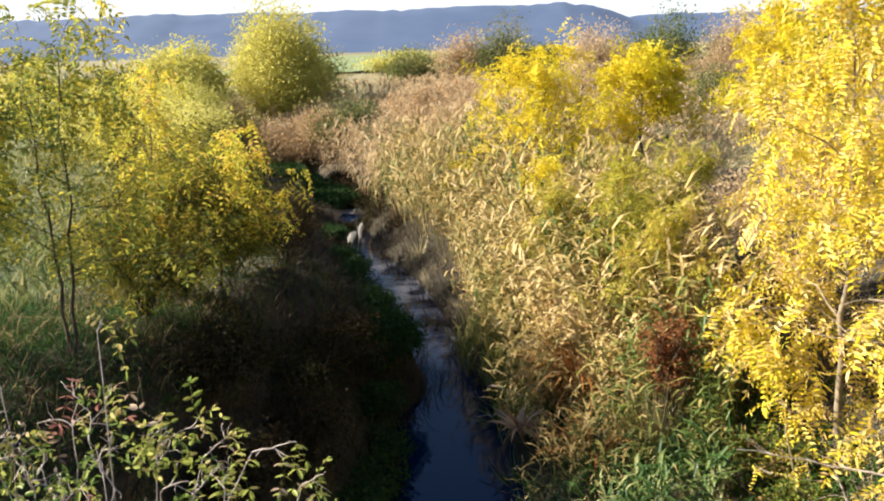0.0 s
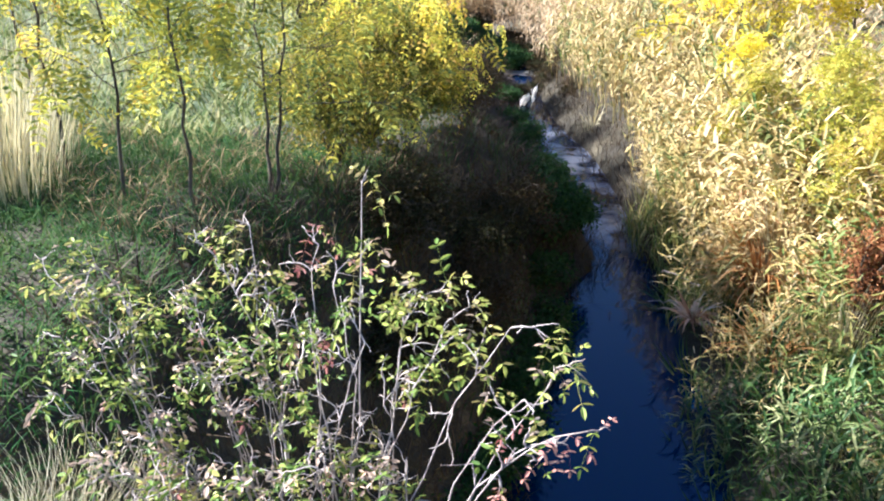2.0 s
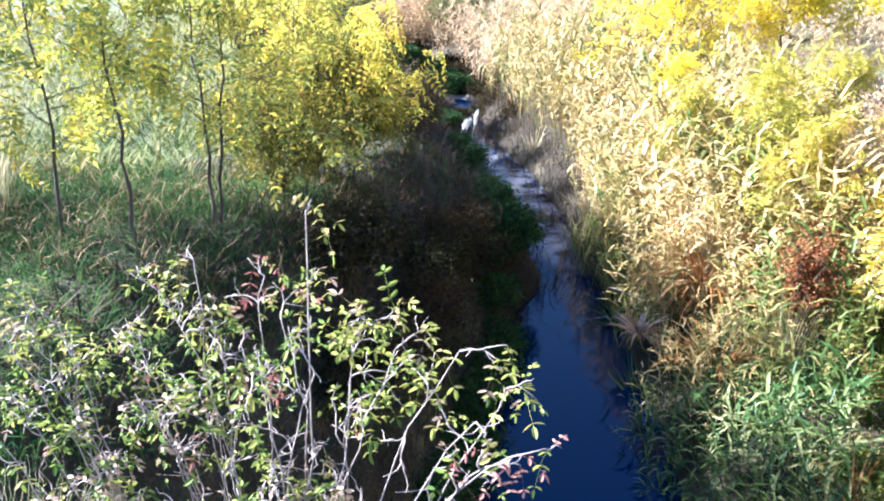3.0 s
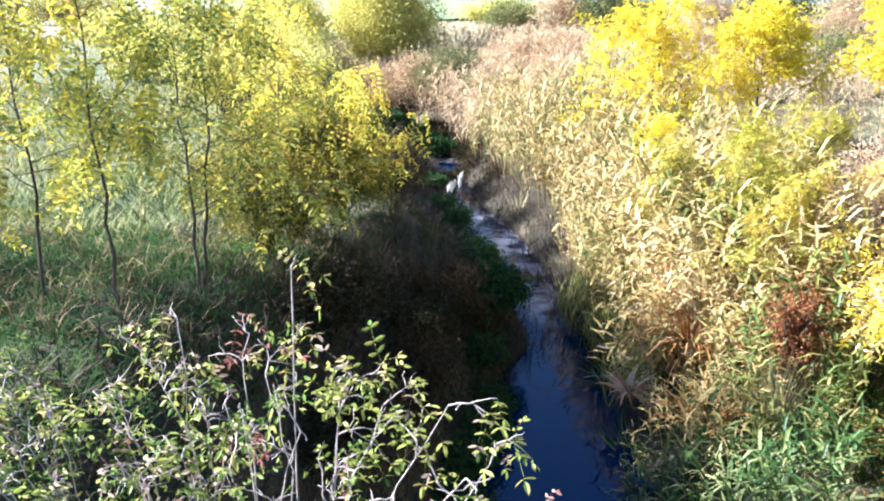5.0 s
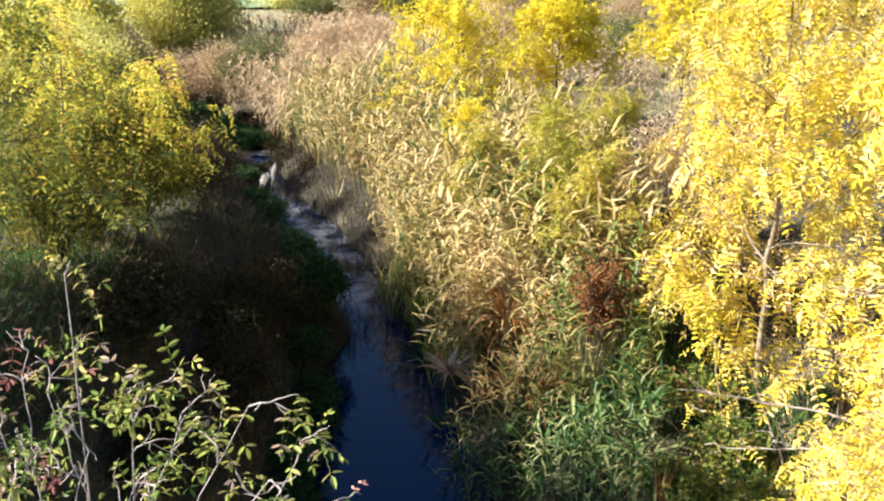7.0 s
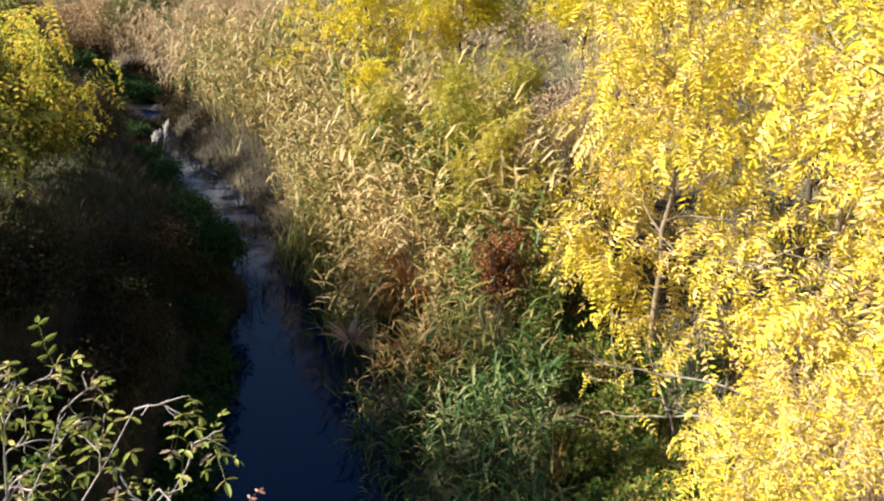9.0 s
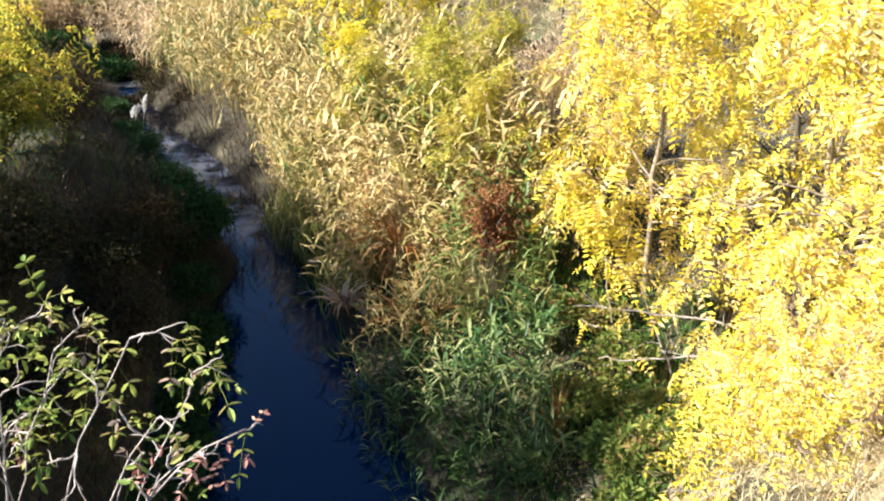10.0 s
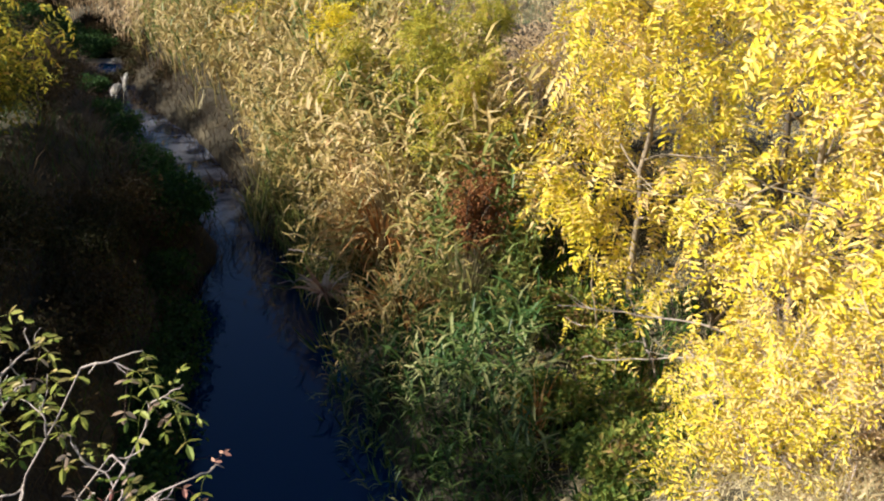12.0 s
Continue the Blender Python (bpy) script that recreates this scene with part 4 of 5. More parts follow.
green = (ragged(x, y, 0.8, 1.0) + r.normal(0, 0.4, len(x)) + 1.6 * (1 - smooth(7.2, 9.1, y)) - 0.35 - 0.15 * smooth(1.7, 2.3, x) * smooth(6.9, 7.7, y) > np.interp(y, [8, 10, 14], [0.0, 0.18, 0.42]))
fr = upright(x, y, z, tl, r, 0.10, (-0.10, -0.03))
fr[:, :, 3] -= org
first = np.where((y < 7.6) & (x < 3.0))[0][:300]
rest = np.setdiff1d(np.arange(len(x)), first)
broad_shapes = [reed_shape(1.0, r, 7, False, 0.066, 0.5) for _ in range(4)]
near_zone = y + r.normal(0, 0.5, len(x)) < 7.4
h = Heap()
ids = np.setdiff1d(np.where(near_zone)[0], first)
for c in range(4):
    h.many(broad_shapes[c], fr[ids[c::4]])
part("reed_mass", h.mesh("reed_mass", SHADEREED), reed_bed, "broad green reed blades with shade in their colour", kind="stuff")
rest = np.setdiff1d(rest, ids)
# near the bridge the reeds are short with long blades
mid_shapes = [reed_shape(1.0, r, 8, False, 0.04, 0.32) for _ in range(4)]
for sel, mat in ((green, REEDGREEN), (~green, REED)):
    h = Heap()
    ids = rest[sel[rest] & (tl[rest] > 1.0)]
    for c in range(8):
        h.many(tall_shapes[c], fr[ids[c::8]])
    ids = rest[sel[rest] & (tl[rest] <= 1.0)]
    for c in range(4):
        h.many(mid_shapes[c], fr[ids[c::4]])
    part("reed_mass", h.mesh("reed_mass", mat), reed_bed, kind="stuff")
    meshes = []
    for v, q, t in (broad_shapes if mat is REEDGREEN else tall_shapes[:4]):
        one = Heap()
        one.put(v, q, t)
        meshes.append(one.mesh("reed", SHADEREED if mat is REEDGREEN else mat))
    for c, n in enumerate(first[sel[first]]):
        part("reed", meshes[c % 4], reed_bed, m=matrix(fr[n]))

# dry reeds and weeds further up the stream, on both sides
far_shapes = [reed_shape(1.0, r, 7, k % 2 == 0, 0.035, 0.3) for k in range(5)]
far_bed = holder("dry_reed_stand", (-2.0, 32.0, 1.0), "pale brown stand of dry reeds further upstream", "reeds", kind="stuff")
x, y = inside(3200, -9, 18, 22, 48, r, lambda x, y: (x > bank(y) + np.interp(y, [22, 27, 30, 33], [0.3, 0.3, 0.1, 0.0])) & ((x > reed_edge(np.minimum(y, 28)) - 1) | (y > 25)))
x2, y2 = inside(1900, -9, 3, 26, 41, r, lambda x, y: x > bank(y) + 0.1)
x, y = np.concatenate([x, x2]), np.concatenate([y, y2])
fr = upright(x, y, np.maximum(height(x, y), 0), r.uniform(1.0, 1.7, len(x)), r, 0.14)
fr[:, :, 3] -= np.array(far_bed.location)
h = Heap()
for c in range(5):
    h.many(far_shapes[c], fr[c::5])
part("reed_mass", h.mesh("reed_mass", DRYBROWN), far_bed, kind="stuff")


def tuft(name, at, n, tall, label, category, seed, mat, width=0.014, spread_r=0.25, droop=0.6, tilt=0.35, to=(0, 0), z=None):
    """A tuft of blades from one foot."""
    r = np.random.default_rng(seed)
    foot = np.array([at[0], at[1], float(height(at[0], at[1])) if z is None else z])
    h = Heap()
    for c in range(4):
        k = n // 4
        a = r.uniform(0, 6.283, k)
        rad = spread_r * np.sqrt(r.uniform(0, 1, k))
        pos = np.stack([np.cos(a) * rad, np.sin(a) * rad, np.zeros(k)], 1)
        pos[:, 2] = height(pos[:, 0] + foot[0], pos[:, 1] + foot[1]) - foot[2] - 0.02 if z is None else 0
        d = np.stack([np.cos(a) * tilt * r.uniform(0.2, 1.3, k) + to[0], np.sin(a) * tilt * r.uniform(0.2, 1.3, k) + to[1], np.ones(k)], 1)
        h.many(blade(tall, width, 4, droop * (0.5 + 0.3 * c)), frames_of(pos, d, np.stack([np.cos(a), np.sin(a), 0.3 * np.ones(k)], 1) * -1.0 + [0, 0, 0.01], r.uniform(0.55, 1.1, k)))
    ob = new(name, h.mesh(name, mat))
    ob.location = foot
    return tagged(ob, label, category, kind="stuff")


for k, (px, py) in enumerate(((0.95, 8.7), (0.95, 8.2), (0.98, 7.7), (1.0, 7.2), (1.05, 6.7), (1.1, 6.2), (0.95, 10.5))):
    tuft("leaning_reed", (px, py), 32, 0.62, "pale green reed blades leaning out over the water", "reeds", 30 + k, SHADEREED, 0.03, 0.18, 0.7, 0.45, (-0.7, -0.1))
tuft("brown_reed_tuft", (0.98, 9.4), 40, 0.5, "brown hanging reed leaves over the water's edge", "reeds", 1, TANREED, 0.05, 0.1, 1.7, 0.35, (-0.3, -0.4), z=0.42)
tuft("brown_reed_tuft", (1.82, 10.05), 170, 1.4, "brown dead reed clump among paler reeds", "reeds", 2, BROWNREED, 0.042, 0.26, 1.1, 0.26)
tuft("brown_reed_tuft", (2.45, 6.15), 36, 0.62, "rusty orange dead reed tuft near the slope", "reeds", 3, BROWNREED, 0.025, 0.1, 0.8, 0.25)
tuft("brown_reed_tuft", (1.75, 8.6), 60, 0.9, "rusty dead reed leaves among green blades", "reeds", 5, BROWNREED, 0.028, 0.2, 1.0, 0.5)
tuft("straw_tuft", (-0.5, 18.6), 22, 0.6, "pale upright reed tips at the waterline", "reeds", 16, STRAW, 0.03, 0.2, 0.4, 0.3)
tuft("straw_tuft", (0.5, 14.2), 28, 0.62, "pale upright reed tips beside dark water", "reeds", 17, STRAW, 0.03, 0.25, 0.4, 0.3)
tuft("straw_tuft", (2.1, 10.6), 140, 1.85, "tall straw-pale upright reed tuft", "reeds", 4, STRAW, 0.022, 0.22, 0.45, 0.2)
tuft("straw_tuft", (2.5, 8.7), 110, 1.15, "straw-pale upright grass tuft among green reeds", "grass", 6, STRAW, 0.012, 0.22, 0.3, 0.15)
bush("russet_weed", (2.66, 8.8), (0.5, 0.4, 1.6), "dark russet dead weed clump beside the reeds", "weeds", 51, RUSSET, 3000, (0.06, 0.02), 20, low=0.6)
bush("russet_weed", (2.3, 11.0), (0.4, 0.4, 1.9), "rusty dry weed clump rising among reeds", "weeds", 52, RUSSET, 1300, (0.06, 0.016), 14)
for k, (px, py, sx, hh) in enumerate(((4.7, 16.8, 1.1, 1.7), (6.3, 15.6, 1.2, 1.9), (5.6, 18.4, 1.2, 1.8), (7.8, 18.0, 1.3, 1.9), (-0.6, 26.5, 1.4, 1.9), (2.0, 28.5, 1.6, 2.1), (-2.4, 31.0, 1.5, 2.2), (5.2, 29.0, 1.8, 2.2), (0.5, 34.0, 1.8, 2.2), (8.5, 33.0, 2.0, 2.4), (4.6, 14.6, 0.9, 1.6), (5.6, 14.0, 1.0, 1.7), (4.2, 18.2, 1.0, 1.5), (6.8, 20.5, 1.4, 1.9), (5.0, 21.5, 1.3, 1.7))):
    bush("dry_weed_thicket", (px, py), (sx, sx, hh), "thin pinkish-brown dry weed thicket behind the reeds", "weeds", 200 + k, DRYBROWN, 2200, (0.09, 0.022), 20, "dry weed thickets", PALE_BARK)

# ---- grass on the banks ----
r = np.random.default_rng(99)


def turf(name, label, n, area, keep, mat, tall, width, droop=0.8, tilt=0.5):
    x, y = inside(n, *area, r, keep)
    z = np.maximum(height(x, y), 0.0)
    cx, cy = float(np.mean(x)), float(np.mean(y))
    foot = np.array([cx, cy, float(height(cx, cy))])
    h = Heap()
    for c in range(3):
        ids = np.arange(len(x))[c::3]
        k = len(ids)
        a = r.uniform(0, 6.283, k)
        d = np.stack([np.cos(a) * tilt, np.sin(a) * tilt, np.ones(k) * 0.9], 1)
        pos = np.stack([x[ids], y[ids], z[ids] - 0.02], 1) - foot
        h.many(blade(tall, width, 2, droop * (0.5 + 0.3 * c)), frames_of(pos, d, np.stack([-np.cos(a), -np.sin(a), 0.05 * np.ones(k)], 1), r.uniform(0.5, 1.2, k)))
    ob = new(name, h.mesh(name, mat))
    ob.location = foot
    return tagged(ob, label, "grass", kind="stuff")


turf("bank_grass", "green grass darkened for shade on the left bank and slope", 17000, (-9, -0.5, 1.2, 16), lambda x, y: (x < lbank(y) - 0.1) & (ragged(x, y, 1.1) > -0.75), GRASS, 0.34, 0.011)
turf("dry_bank_grass", "thin straw-coloured dry grass on the left bank", 6000, (-14, -0.8, 6.5, 30), lambda x, y: (x < lbank(y) - 4.5) & (y > 14) & (ragged(x, y, 0.7, 2) > 0.1), STRAW, 0.5, 0.008, 0.5, 0.35)
turf("shade_grass", "thick green grass darkened for shade under the saplings", 20000, (-9, -2.3, 2.2, 10), lambda x, y: (x < lbank(y) - 1.6), GRASS, 0.32, 0.014, 1.0, 0.9)
turf("sapling_litter", "brown dry grass mixed with green under the saplings", 4200, (-9, -2.4, 5.0, 10), lambda x, y: (x < lbank(y) - 1.6) & (ragged(x, y, 1.3, 0.7) > -0.35), STALK, 0.38, 0.014, 0.8, 0.7)
turf("slope_stalks", "brown dead stalks and litter on the sunny slope", 5200, (2.6, 6.0, 2.6, 6.0), lambda x, y: (x > bank(y) + 1.2) & (height(x, y) > 0.9) & (ragged(x, y, 2.1, 0.4) > -0.3), STALK, 0.34, 0.012, 0.9, 0.9)
turf("dead_bank_weeds", "brown dead weeds, darkened for shade on the steep bank", 22000, (-4.5, 0, 3.5, 26), lambda x, y: (x < lbank(y) + 0.1) & (x > lbank(y) - 2.4), DEADWEED, 0.45, 0.014, 0.8, 0.6)
turf("waterside_weeds", "brown dead plants, darkened for shade, between water and reeds", 15000, (-3.4, 2.2, 10.9, 29), lambda x, y: (x > bank(y) - 0.02 - 0.1 * np.sin(3.1 * y)) & (x < bank(y) + 1.25), DEADWEED, 0.42, 0.018, 0.8, 0.6)
turf("waterside_reeds", "short olive reed blades in shade by the water", 2400, (-0.6, 2.2, 9.8, 13.5), lambda x, y: (x > bank(y) + 0.1) & (x < bank(y) + 0.9), REEDGREEN, 0.7, 0.026, 0.8, 0.35)
turf("plain_grass", "pale green and straw grass on the open plain", 22000, (-30, -4.5, 8.5, 30), lambda x, y: (x < lbank(y) - 4.2), MEADOW, 0.55, 0.045, 0.7, 0.6)
turf("slope_grass", "dry straw grass on the sunny embankment slope", 17000, (1.8, 10, 1.2, 13), lambda x, y: (x > bank(y) + 0.6) & ((x > reed_edge(y) - 0.9) | (y < 6)) & (ragged(x, y, 1.0, 1) > -0.6), STRAW, 0.3, 0.008, 0.9, 0.7)
for k, (px, py, sx, hh) in enumerate(((2.6, 5.2, 0.35, 0.35), (3.2, 5.8, 0.5, 0.5), (3.4, 6.8, 0.5, 0.6), (2.7, 6.3, 0.45, 0.5), (3.5, 7.8, 0.5, 0.7), (2.55, 4.75, 0.4, 0.4), (2.95, 4.9, 0.4, 0.35), (2.35, 4.35, 0.35, 0.3))):
    bush("green_weed", (px, py), (sx, sx, hh), "dark green leafy weeds at the slope's foot", "weeds", 700 + k, WEED, 2000, (0.07, 0.03), 16, "green weeds by the slope")
turf("slope_thatch", "short bleached grass thatch on the sunny slope", 24000, (2.6, 7.5, 1.4, 6.5), lambda x, y: (x > bank(y) + 1.2) & (height(x, y) > 0.9), STRAW, 0.18, 0.009, 1.2, 1.1)
turf("slope_weeds", "green weeds and grass at the foot of the slope", 4200, (1.3, 5, 4.2, 10), lambda x, y: (x > bank(y) + 0.1) & (ragged(x, y, 1.2, 0.5) > -0.3), GRASS, 0.4, 0.032, 0.8, 0.5)
turf("meadow_grass", "dry meadow grass on the plain beyond the stream", 9000, (-60, 60, 22, 84), lambda x, y: (x < lbank(y) - 1) | (x > bank(y) + 1), STRAW, 0.8, 0.05, 0.5, 0.4)
tuft("dry_grass_tuft", (-2.5, 2.35), 800, 0.72, "bleached dry grass tuft leaning on the road slope", "grass", 8, BLEACHED, 0.0045, 0.42, 0.9, 0.9, (1.3, 0.3))
tuft("dry_grass_tuft", (-2.15, 2.3), 360, 0.5, "low bleached dry grass beneath the elder", "grass", 7, BLEACHED, 0.006, 0.45, 0.9, 0.9, (0.5, 0.4))
tuft("dry_grass_tuft", (-6.2, 7.0), 240, 1.5, "tall grey dry stalks among the saplings", "grass", 9, STRAW, 0.014, 0.6, 0.25, 0.22)
tuft("dry_grass_tuft", (-5.5, 5.9), 240, 1.4, "tall grey dry stalks beside the saplings", "grass", 10, STRAW, 0.014, 0.55, 0.25, 0.22)
bush("nettle_patch", (-0.82, 11.5), (0.6, 0.9, 0.65), "dark green nettle patch overhanging the stream", "plants", 61, NETTLE, 7000, (0.08, 0.032), 36)
bush("nettle_patch", (-1.15, 13.2), (0.5, 0.9, 0.5), "dark green nettle patch at the waterline", "plants", 62, NETTLE, 3000, (0.06, 0.03), 26)
bush("nettle_patch", (-1.75, 15.8), (0.6, 1.2, 0.6), "dark green bank plants at the waterline", "plants", 63, NETTLE, 3000, (0.06, 0.03), 26)

for k, (px, py) in enumerate(((-0.9, 10.3), (-0.85, 9.3), (-0.9, 8.5), (-1.0, 7.7), (-1.05, 6.9), (-1.15, 6.1), (-1.25, 5.2), (-1.3, 4.3), (-0.85, 12.3), (-1.3, 14.4), (-2.2, 17.8), (-2.7, 19.6))):
    bush("nettle_patch", (px, py), (0.5, 0.7, 0.45), "dark green waterside plants hanging over the stream", "plants", 640 + k, NETTLE, 2400, (0.06, 0.03), 22)
# weeds added to stand for the dark reflection on this stretch of water
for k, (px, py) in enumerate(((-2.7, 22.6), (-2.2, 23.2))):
    bush("dead_weed_patch", (px, py), (0.4, 0.6, 0.2), "dark brown weeds added where the channel reflects dark banks", "weeds", 690 + k, DARKSHRUB, 2200, (0.09, 0.04), 14, base=0.0)
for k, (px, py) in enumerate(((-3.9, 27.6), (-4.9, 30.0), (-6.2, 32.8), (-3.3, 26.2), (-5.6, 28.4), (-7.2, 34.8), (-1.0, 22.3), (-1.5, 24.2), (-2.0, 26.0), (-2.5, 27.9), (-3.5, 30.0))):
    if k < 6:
        bush("nettle_patch", (px, py), (1.3, 1.5, 0.5), "green low plants, darkened for shade along the channel", "plants", 660 + k, NETTLE, 3600, (0.11, 0.055), 16, base=0.0)
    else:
        bush("dead_weed_patch", (px, py), (0.75, 1.5, 0.5), "brown dead weeds, darkened for shade along the channel", "weeds", 660 + k, DARKSHRUB, 3600, (0.11, 0.05), 16, base=0.0)
r = np.random.default_rng(100)
x, y = inside(6500, 2.0, 9, 2.2, 12, r, lambda x, y: x > bank(y) + 1.0)
h = Heap()
h.many(leaflet(0.04, 0.018), frames_of(np.stack([x, y, height(x, y) + 0.012], 1), r.normal(0, 1, (len(x), 3)) * [1, 1, 0.15], r.normal(0, 0.3, (len(x), 3)) + [0, 0, 1.0], r.uniform(0.7, 1.3, len(x))))
tagged(new("leaf_litter", h.mesh("leaf_litter", YELLOW)), "fallen yellow leaflets on the dry slope", "leaves", kind="stuff")

for k, (px, py, sx, hh) in enumerate(((4.3, 4.7, 0.5, 0.8), (4.7, 6.1, 0.6, 1.2), (4.0, 5.7, 0.45, 0.7), (3.9, 3.9, 0.5, 0.6), (4.9, 7.2, 0.6, 1.4))):
    bush("bare_weed_stalks", (px, py), (sx, sx, hh), "bare tan dry weed stalks on the sunny slope", "weeds", 730 + k, DRYBROWN, 260, (0.05, 0.014), 30, "dry stalks on the slope", PALE_BARK)

# ---- plumes, bent reed, branches, mud ----
r = np.random.default_rng(8)
for k, (px, py, top) in enumerate(((-1.9, 19.2, 0.92), (-2.06, 19.0, 0.75), (-2.16, 19.1, 0.68))):
    z0 = max(float(height(px - 0.15, py)), -0.1) - 0.05
    ob = holder("plumed_reed", (px - 0.15, py, z0), "single reed with a white fluffy seed head", "reed", "plumed reeds by the water")
    s = np.linspace(0, 1, 6)
    line = np.stack([0.15 * s + 0.03 * s ** 3, 0 * s, (top - z0) * s], 1)
    h = Heap()
    tube(h, line, np.linspace(0.006, 0.003, 6), 4)
    part("stem", h.mesh("stem", STRAW), ob)
    h = Heap()
    n = 120
    at, d = along(line, r.uniform(0.72, 0.97, n))
    h.many(blade(0.17, 0.032, 2, 0.3), frames_of(at, d + r.normal(0, 0.22, (n, 3)), np.tile([-0.6, -0.6, 0.4], (n, 1)), r.uniform(0.6, 1.2, n)))
    part("seed_head", h.mesh("seed_head", FLUFF), ob, "white fluffy seed head")


def bough(name, pts, radius, label, mat=GREY_WOOD, twigs=5, seed=1):
    r = np.random.default_rng(seed)
    pts = np.asarray(pts, dtype=np.float64)
    f = np.linspace(0, 1, 14)
    line, _ = along(pts, f)
    line = line + np.vstack([np.zeros(3), r.normal(0, 0.012, (13, 3))])
    ob = holder(name, pts[0], label, "branch")
    h = Heap()
    tube(h, line - pts[0], np.linspace(radius, radius * 0.3, 14), 5)
    for k in range(twigs):
        a, d = along(line - pts[0], np.array([r.uniform(0.3, 0.95)]))
        tube(h, wander(a[0], d[0] + r.normal(0, 0.6, 3), r.uniform(0.15, 0.4), 4, r, 0.2), np.linspace(radius * 0.4, 0.0015, 5), 3)
    part("wood", h.mesh("wood", mat, smooth=True), ob)
    return ob


bough("bent_reed", [(1.3, 9.4, 0.08), (1.18, 9.5, 0.42), (0.73, 9.65, 0.54), (0.43, 9.75, 0.47)], 0.018, "pale broken reed stalk bent over the water", GREY_WOOD, 1, 2)
bough("bent_reed", [(1.3, 10.0, 0.1), (1.2, 10.1, 0.5), (0.9, 10.3, 0.6), (0.62, 10.4, 0.62)], 0.013, "thin pale reed stalk lying out over the water", GREY_WOOD, 1, 6)
bough("dead_branch", [(4.1, 4.9, float(height(4.1, 4.9))), (3.6, 5.4, 1.95), (3.0, 5.75, 1.9), (2.47, 5.93, 1.96)], 0.012, "pale bare dead branch reaching over green weeds", GREY_WOOD, 6, 3)
bough("dead_branch", [(4.3, 5.3, float(height(4.3, 5.3))), (3.9, 5.9, 1.3), (3.3, 6.3, 1.1), (3.0, 6.5, 1.05)], 0.011, "thin pale dead branch among yellow leaves", GREY_WOOD, 6, 4)
bough("dead_branch", [(4.1, 3.5, float(height(4.1, 3.5))), (3.7, 3.9, 2.0), (3.3, 4.3, 1.9)], 0.014, "pale dead branch lying on the dry slope", GREY_WOOD, 4, 5)

xs, yy = np.linspace(-4.0, -2.0, 22), np.linspace(25.0, 25.8, 8)
A, B = np.meshgrid(xs, yy)
Zm = 0.15 * np.sin(np.linspace(0, math.pi, 8))[:, None] * (0.6 + 0.4 * np.sin(np.linspace(0, 9, 22)))[None] - 0.012
i, j = np.meshgrid(np.arange(7), np.arange(21), indexing="ij")
mq = np.stack([i * 22 + j, i * 22 + j + 1, (i + 1) * 22 + j + 1, (i + 1) * 22 + j], -1).reshape(-1, 4)
tagged(new("mud_bar", mesh_of("mud_bar", np.stack([A, B, Zm], -1).reshape(-1, 3), mq, MUD, True)), "pale mud bar across the stream", "mud bar", kind="structure")

# ---- distance: willow and hedges ----
bush("willow", (-7.1, 39), (3.2, 2.8, 5.9), "large round yellow-green willow on the plain", "tree", 301, WILLOW, 46000, (0.17, 0.06), 50, clump=0.3, joined=True)
bush("willow", (-10.8, 37), (2.3, 2.2, 4.5), "smaller yellow-green willow beside a larger one", "tree", 302, WILLOW, 24000, (0.17, 0.06), 36, clump=0.3, joined=True)
bush("willow_scrub", (-9.9, 31.2), (1.9, 1.8, 3.8), "yellow-green willow scrub shading the channel", "shrub", 305, WILLOW, 9000, (0.16, 0.06), 26, clump=0.3, joined=True)
bush("willow_scrub", (-7.4, 37.0), (2.0, 1.3, 1.7), "yellow-brown scrub where the channel bends away", "shrub", 306, WILLOW, 6000, (0.16, 0.06), 26, clump=0.3, joined=True, base=0.2)
bush("dry_weed_thicket", (-5.6, 37.5), (1.8, 1.2, 1.9), "thin pinkish-brown dry weed thicket at the bend", "weeds", 307, DRYBROWN, 4000, (0.12, 0.03), 26, "dry weed thickets", PALE_BARK, joined=True)
bush("willow_scrub", (-9.6, 34.5), (3.2, 1.8, 1.9), "low yellow-green willow scrub before the willows", "shrub", 303, WILLOW, 13000, (0.18, 0.06), 30, clump=0.3, joined=True)
bush("willow_scrub", (-14.5, 33), (3.0, 2.0, 2.2), "yellow-green willow scrub on the plain", "shrub", 304, WILLOW, 9000, (0.2, 0.07), 30, clump=0.3, joined=True)
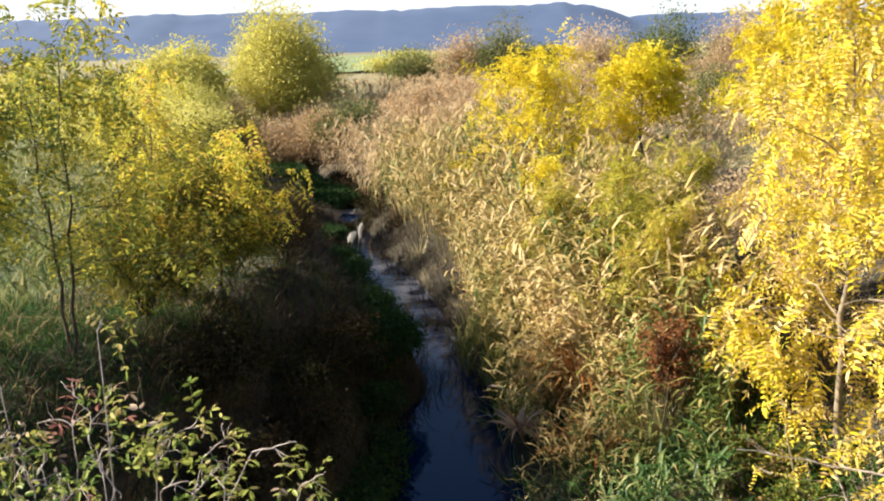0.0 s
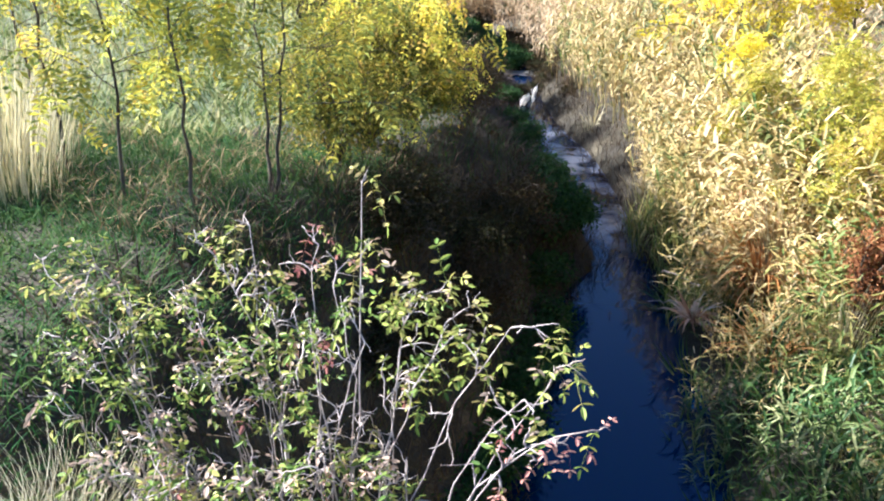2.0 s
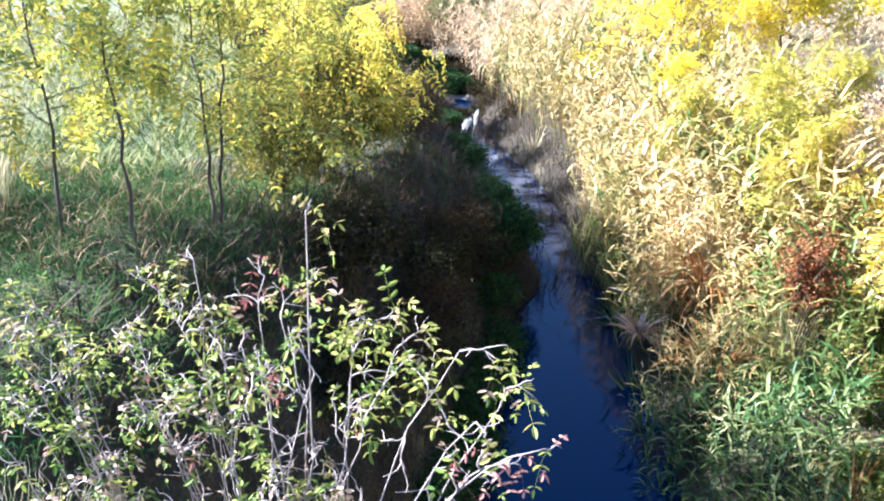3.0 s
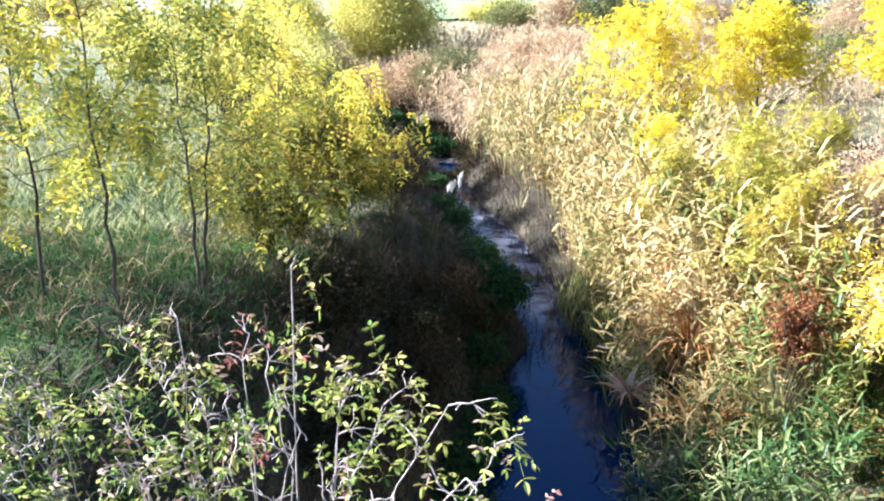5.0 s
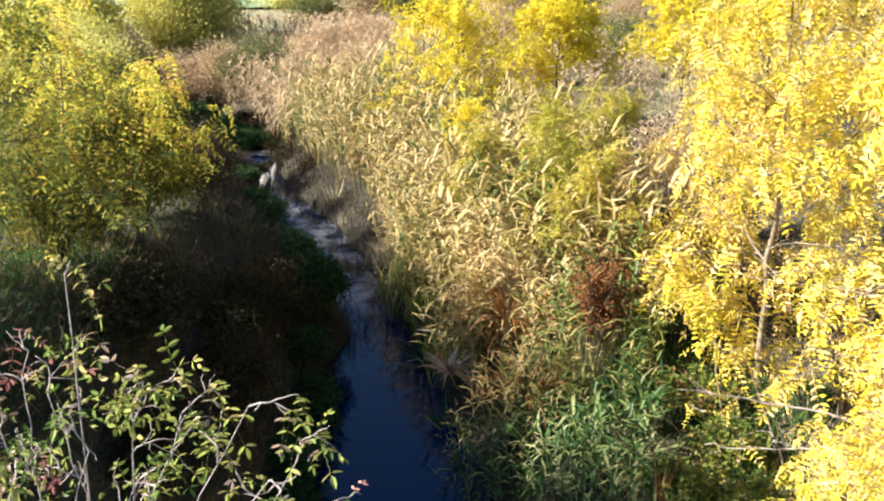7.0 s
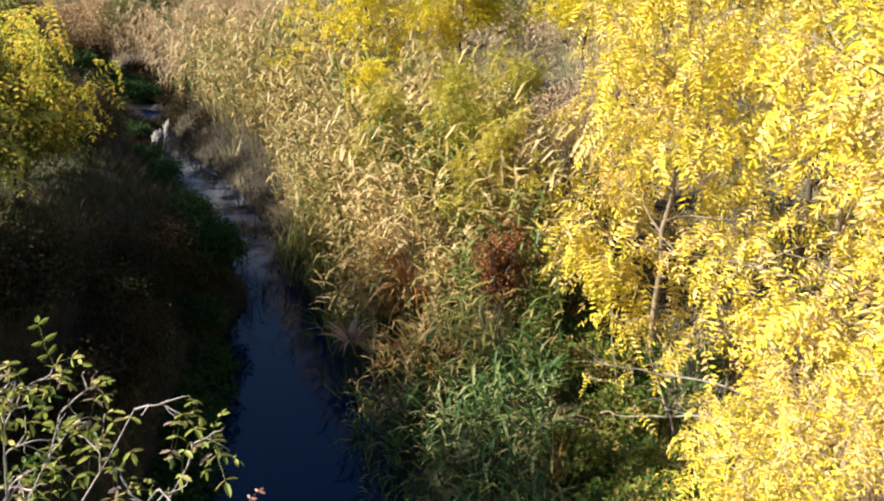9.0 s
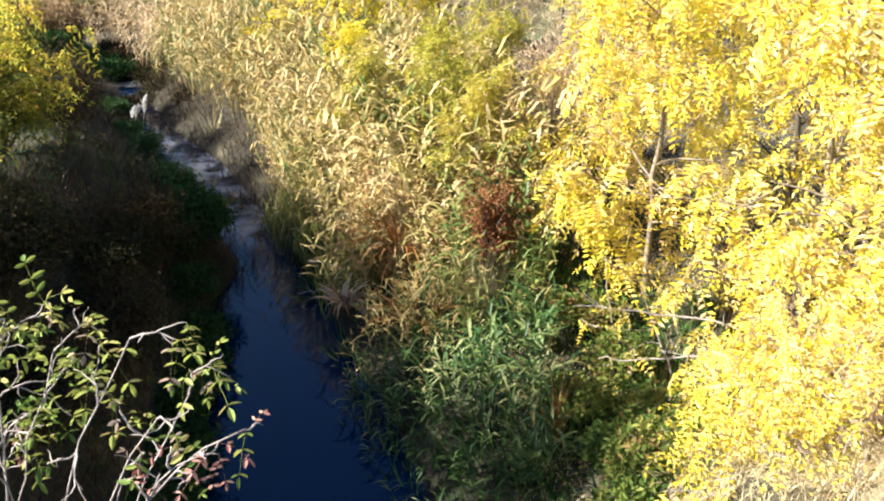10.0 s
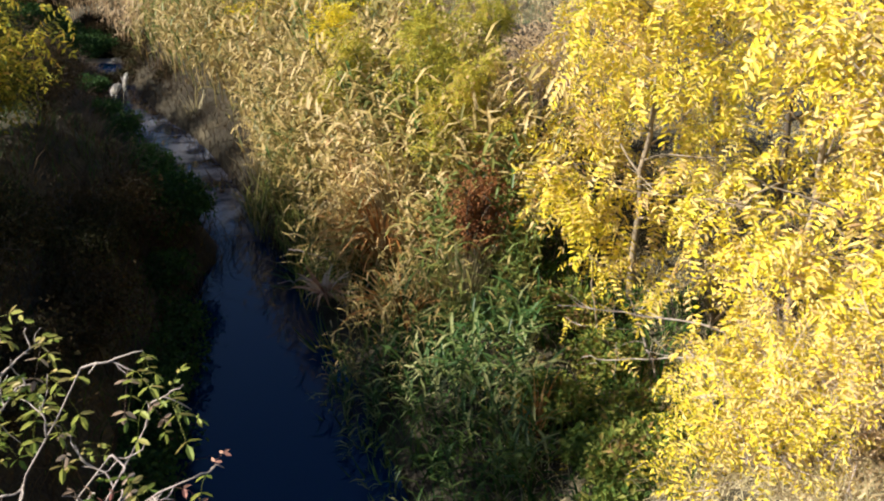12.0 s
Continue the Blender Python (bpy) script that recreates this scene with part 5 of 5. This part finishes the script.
for k, (px, py, sx, hh) in enumerate(((-2.5, 75, 5, 2.4), (7, 66, 5, 2.8), (14, 58, 5, 3.2), (22, 60, 5, 3.4), (-24, 62, 6, 3.2), (-36, 66, 7, 3.4), (5, 50, 2.5, 2.0), (11, 44, 3, 2.6), (17, 42, 3, 3.0), (-22, 44, 4, 2.6), (30, 52, 5, 3.6), (-30, 40, 4, 2.6))):
    bush("hedge_bush", (px, py), (sx, 2.2, hh), "hazy green-brown bush on the distant plain", "shrub", 320 + k, SHRUB if k % 3 else WILLOW, 2600, (0.33, 0.12), 18, "bushes on the plain", clump=0.3, joined=True)
SCRUB = ((-6.9, 34.2, 1.7, 2.7), (-4.9, 33.8, 1.5, 2.6), (-8.6, 35.4, 1.6, 2.8), (-3.5, 33.5, 1.9, 2.5), (-6.3, 35.5, 1.6, 2.0), (-0.8, 35.5, 1.8, 2.1), (1.6, 36.5, 1.9, 2.2), (4.0, 37.0, 1.9, 2.3), (6.6, 36.0, 2.0, 2.4), (9.4, 37.5, 2.2, 2.6), (12.4, 38.0, 2.4, 2.8), (-1.8, 30.5, 1.4, 1.7), (0.6, 31.0, 1.4, 1.7), (3.2, 32.5, 1.6, 1.9), (7.6, 30.0, 1.7, 2.1), (10.8, 31.5, 2.0, 2.5), (-4.9, 38.0, 1.6, 2.2), (13.6, 33.5, 2.2, 2.9))
for k, (px, py, sx, hh) in enumerate(SCRUB):
    bush("dry_weed_thicket", (px, py), (sx, sx * 0.8, hh), "pale pinkish-brown dry thicket on the far reed plain", "weeds", 800 + k, DRYBROWN if k % 4 != 3 else MEADOW, 5200, (0.13, 0.04), 24, "dry weed thickets", PALE_BARK, clump=0.34, joined=True)
for k, (px, py, sx, hh) in enumerate(((-1.2, 46, 1.9, 3.4), (1.3, 44, 2.0, 3.9), (3.6, 43, 2.0, 4.3), (7.8, 41, 2.2, 4.2), (10.9, 40, 2.3, 4.4), (14.2, 39, 2.4, 4.7), (17.5, 38, 2.5, 5.0))):
    bush("olive_thicket", (px, py), (sx, sx * 0.7, hh), "thin hazy olive thicket at the far edge of the reeds", "shrub", 850 + k, DRYBROWN if k % 2 else MEADOW, 6500, (0.17, 0.06), 30, "olive thickets on the plain", PALE_BARK, clump=0.36, joined=True)
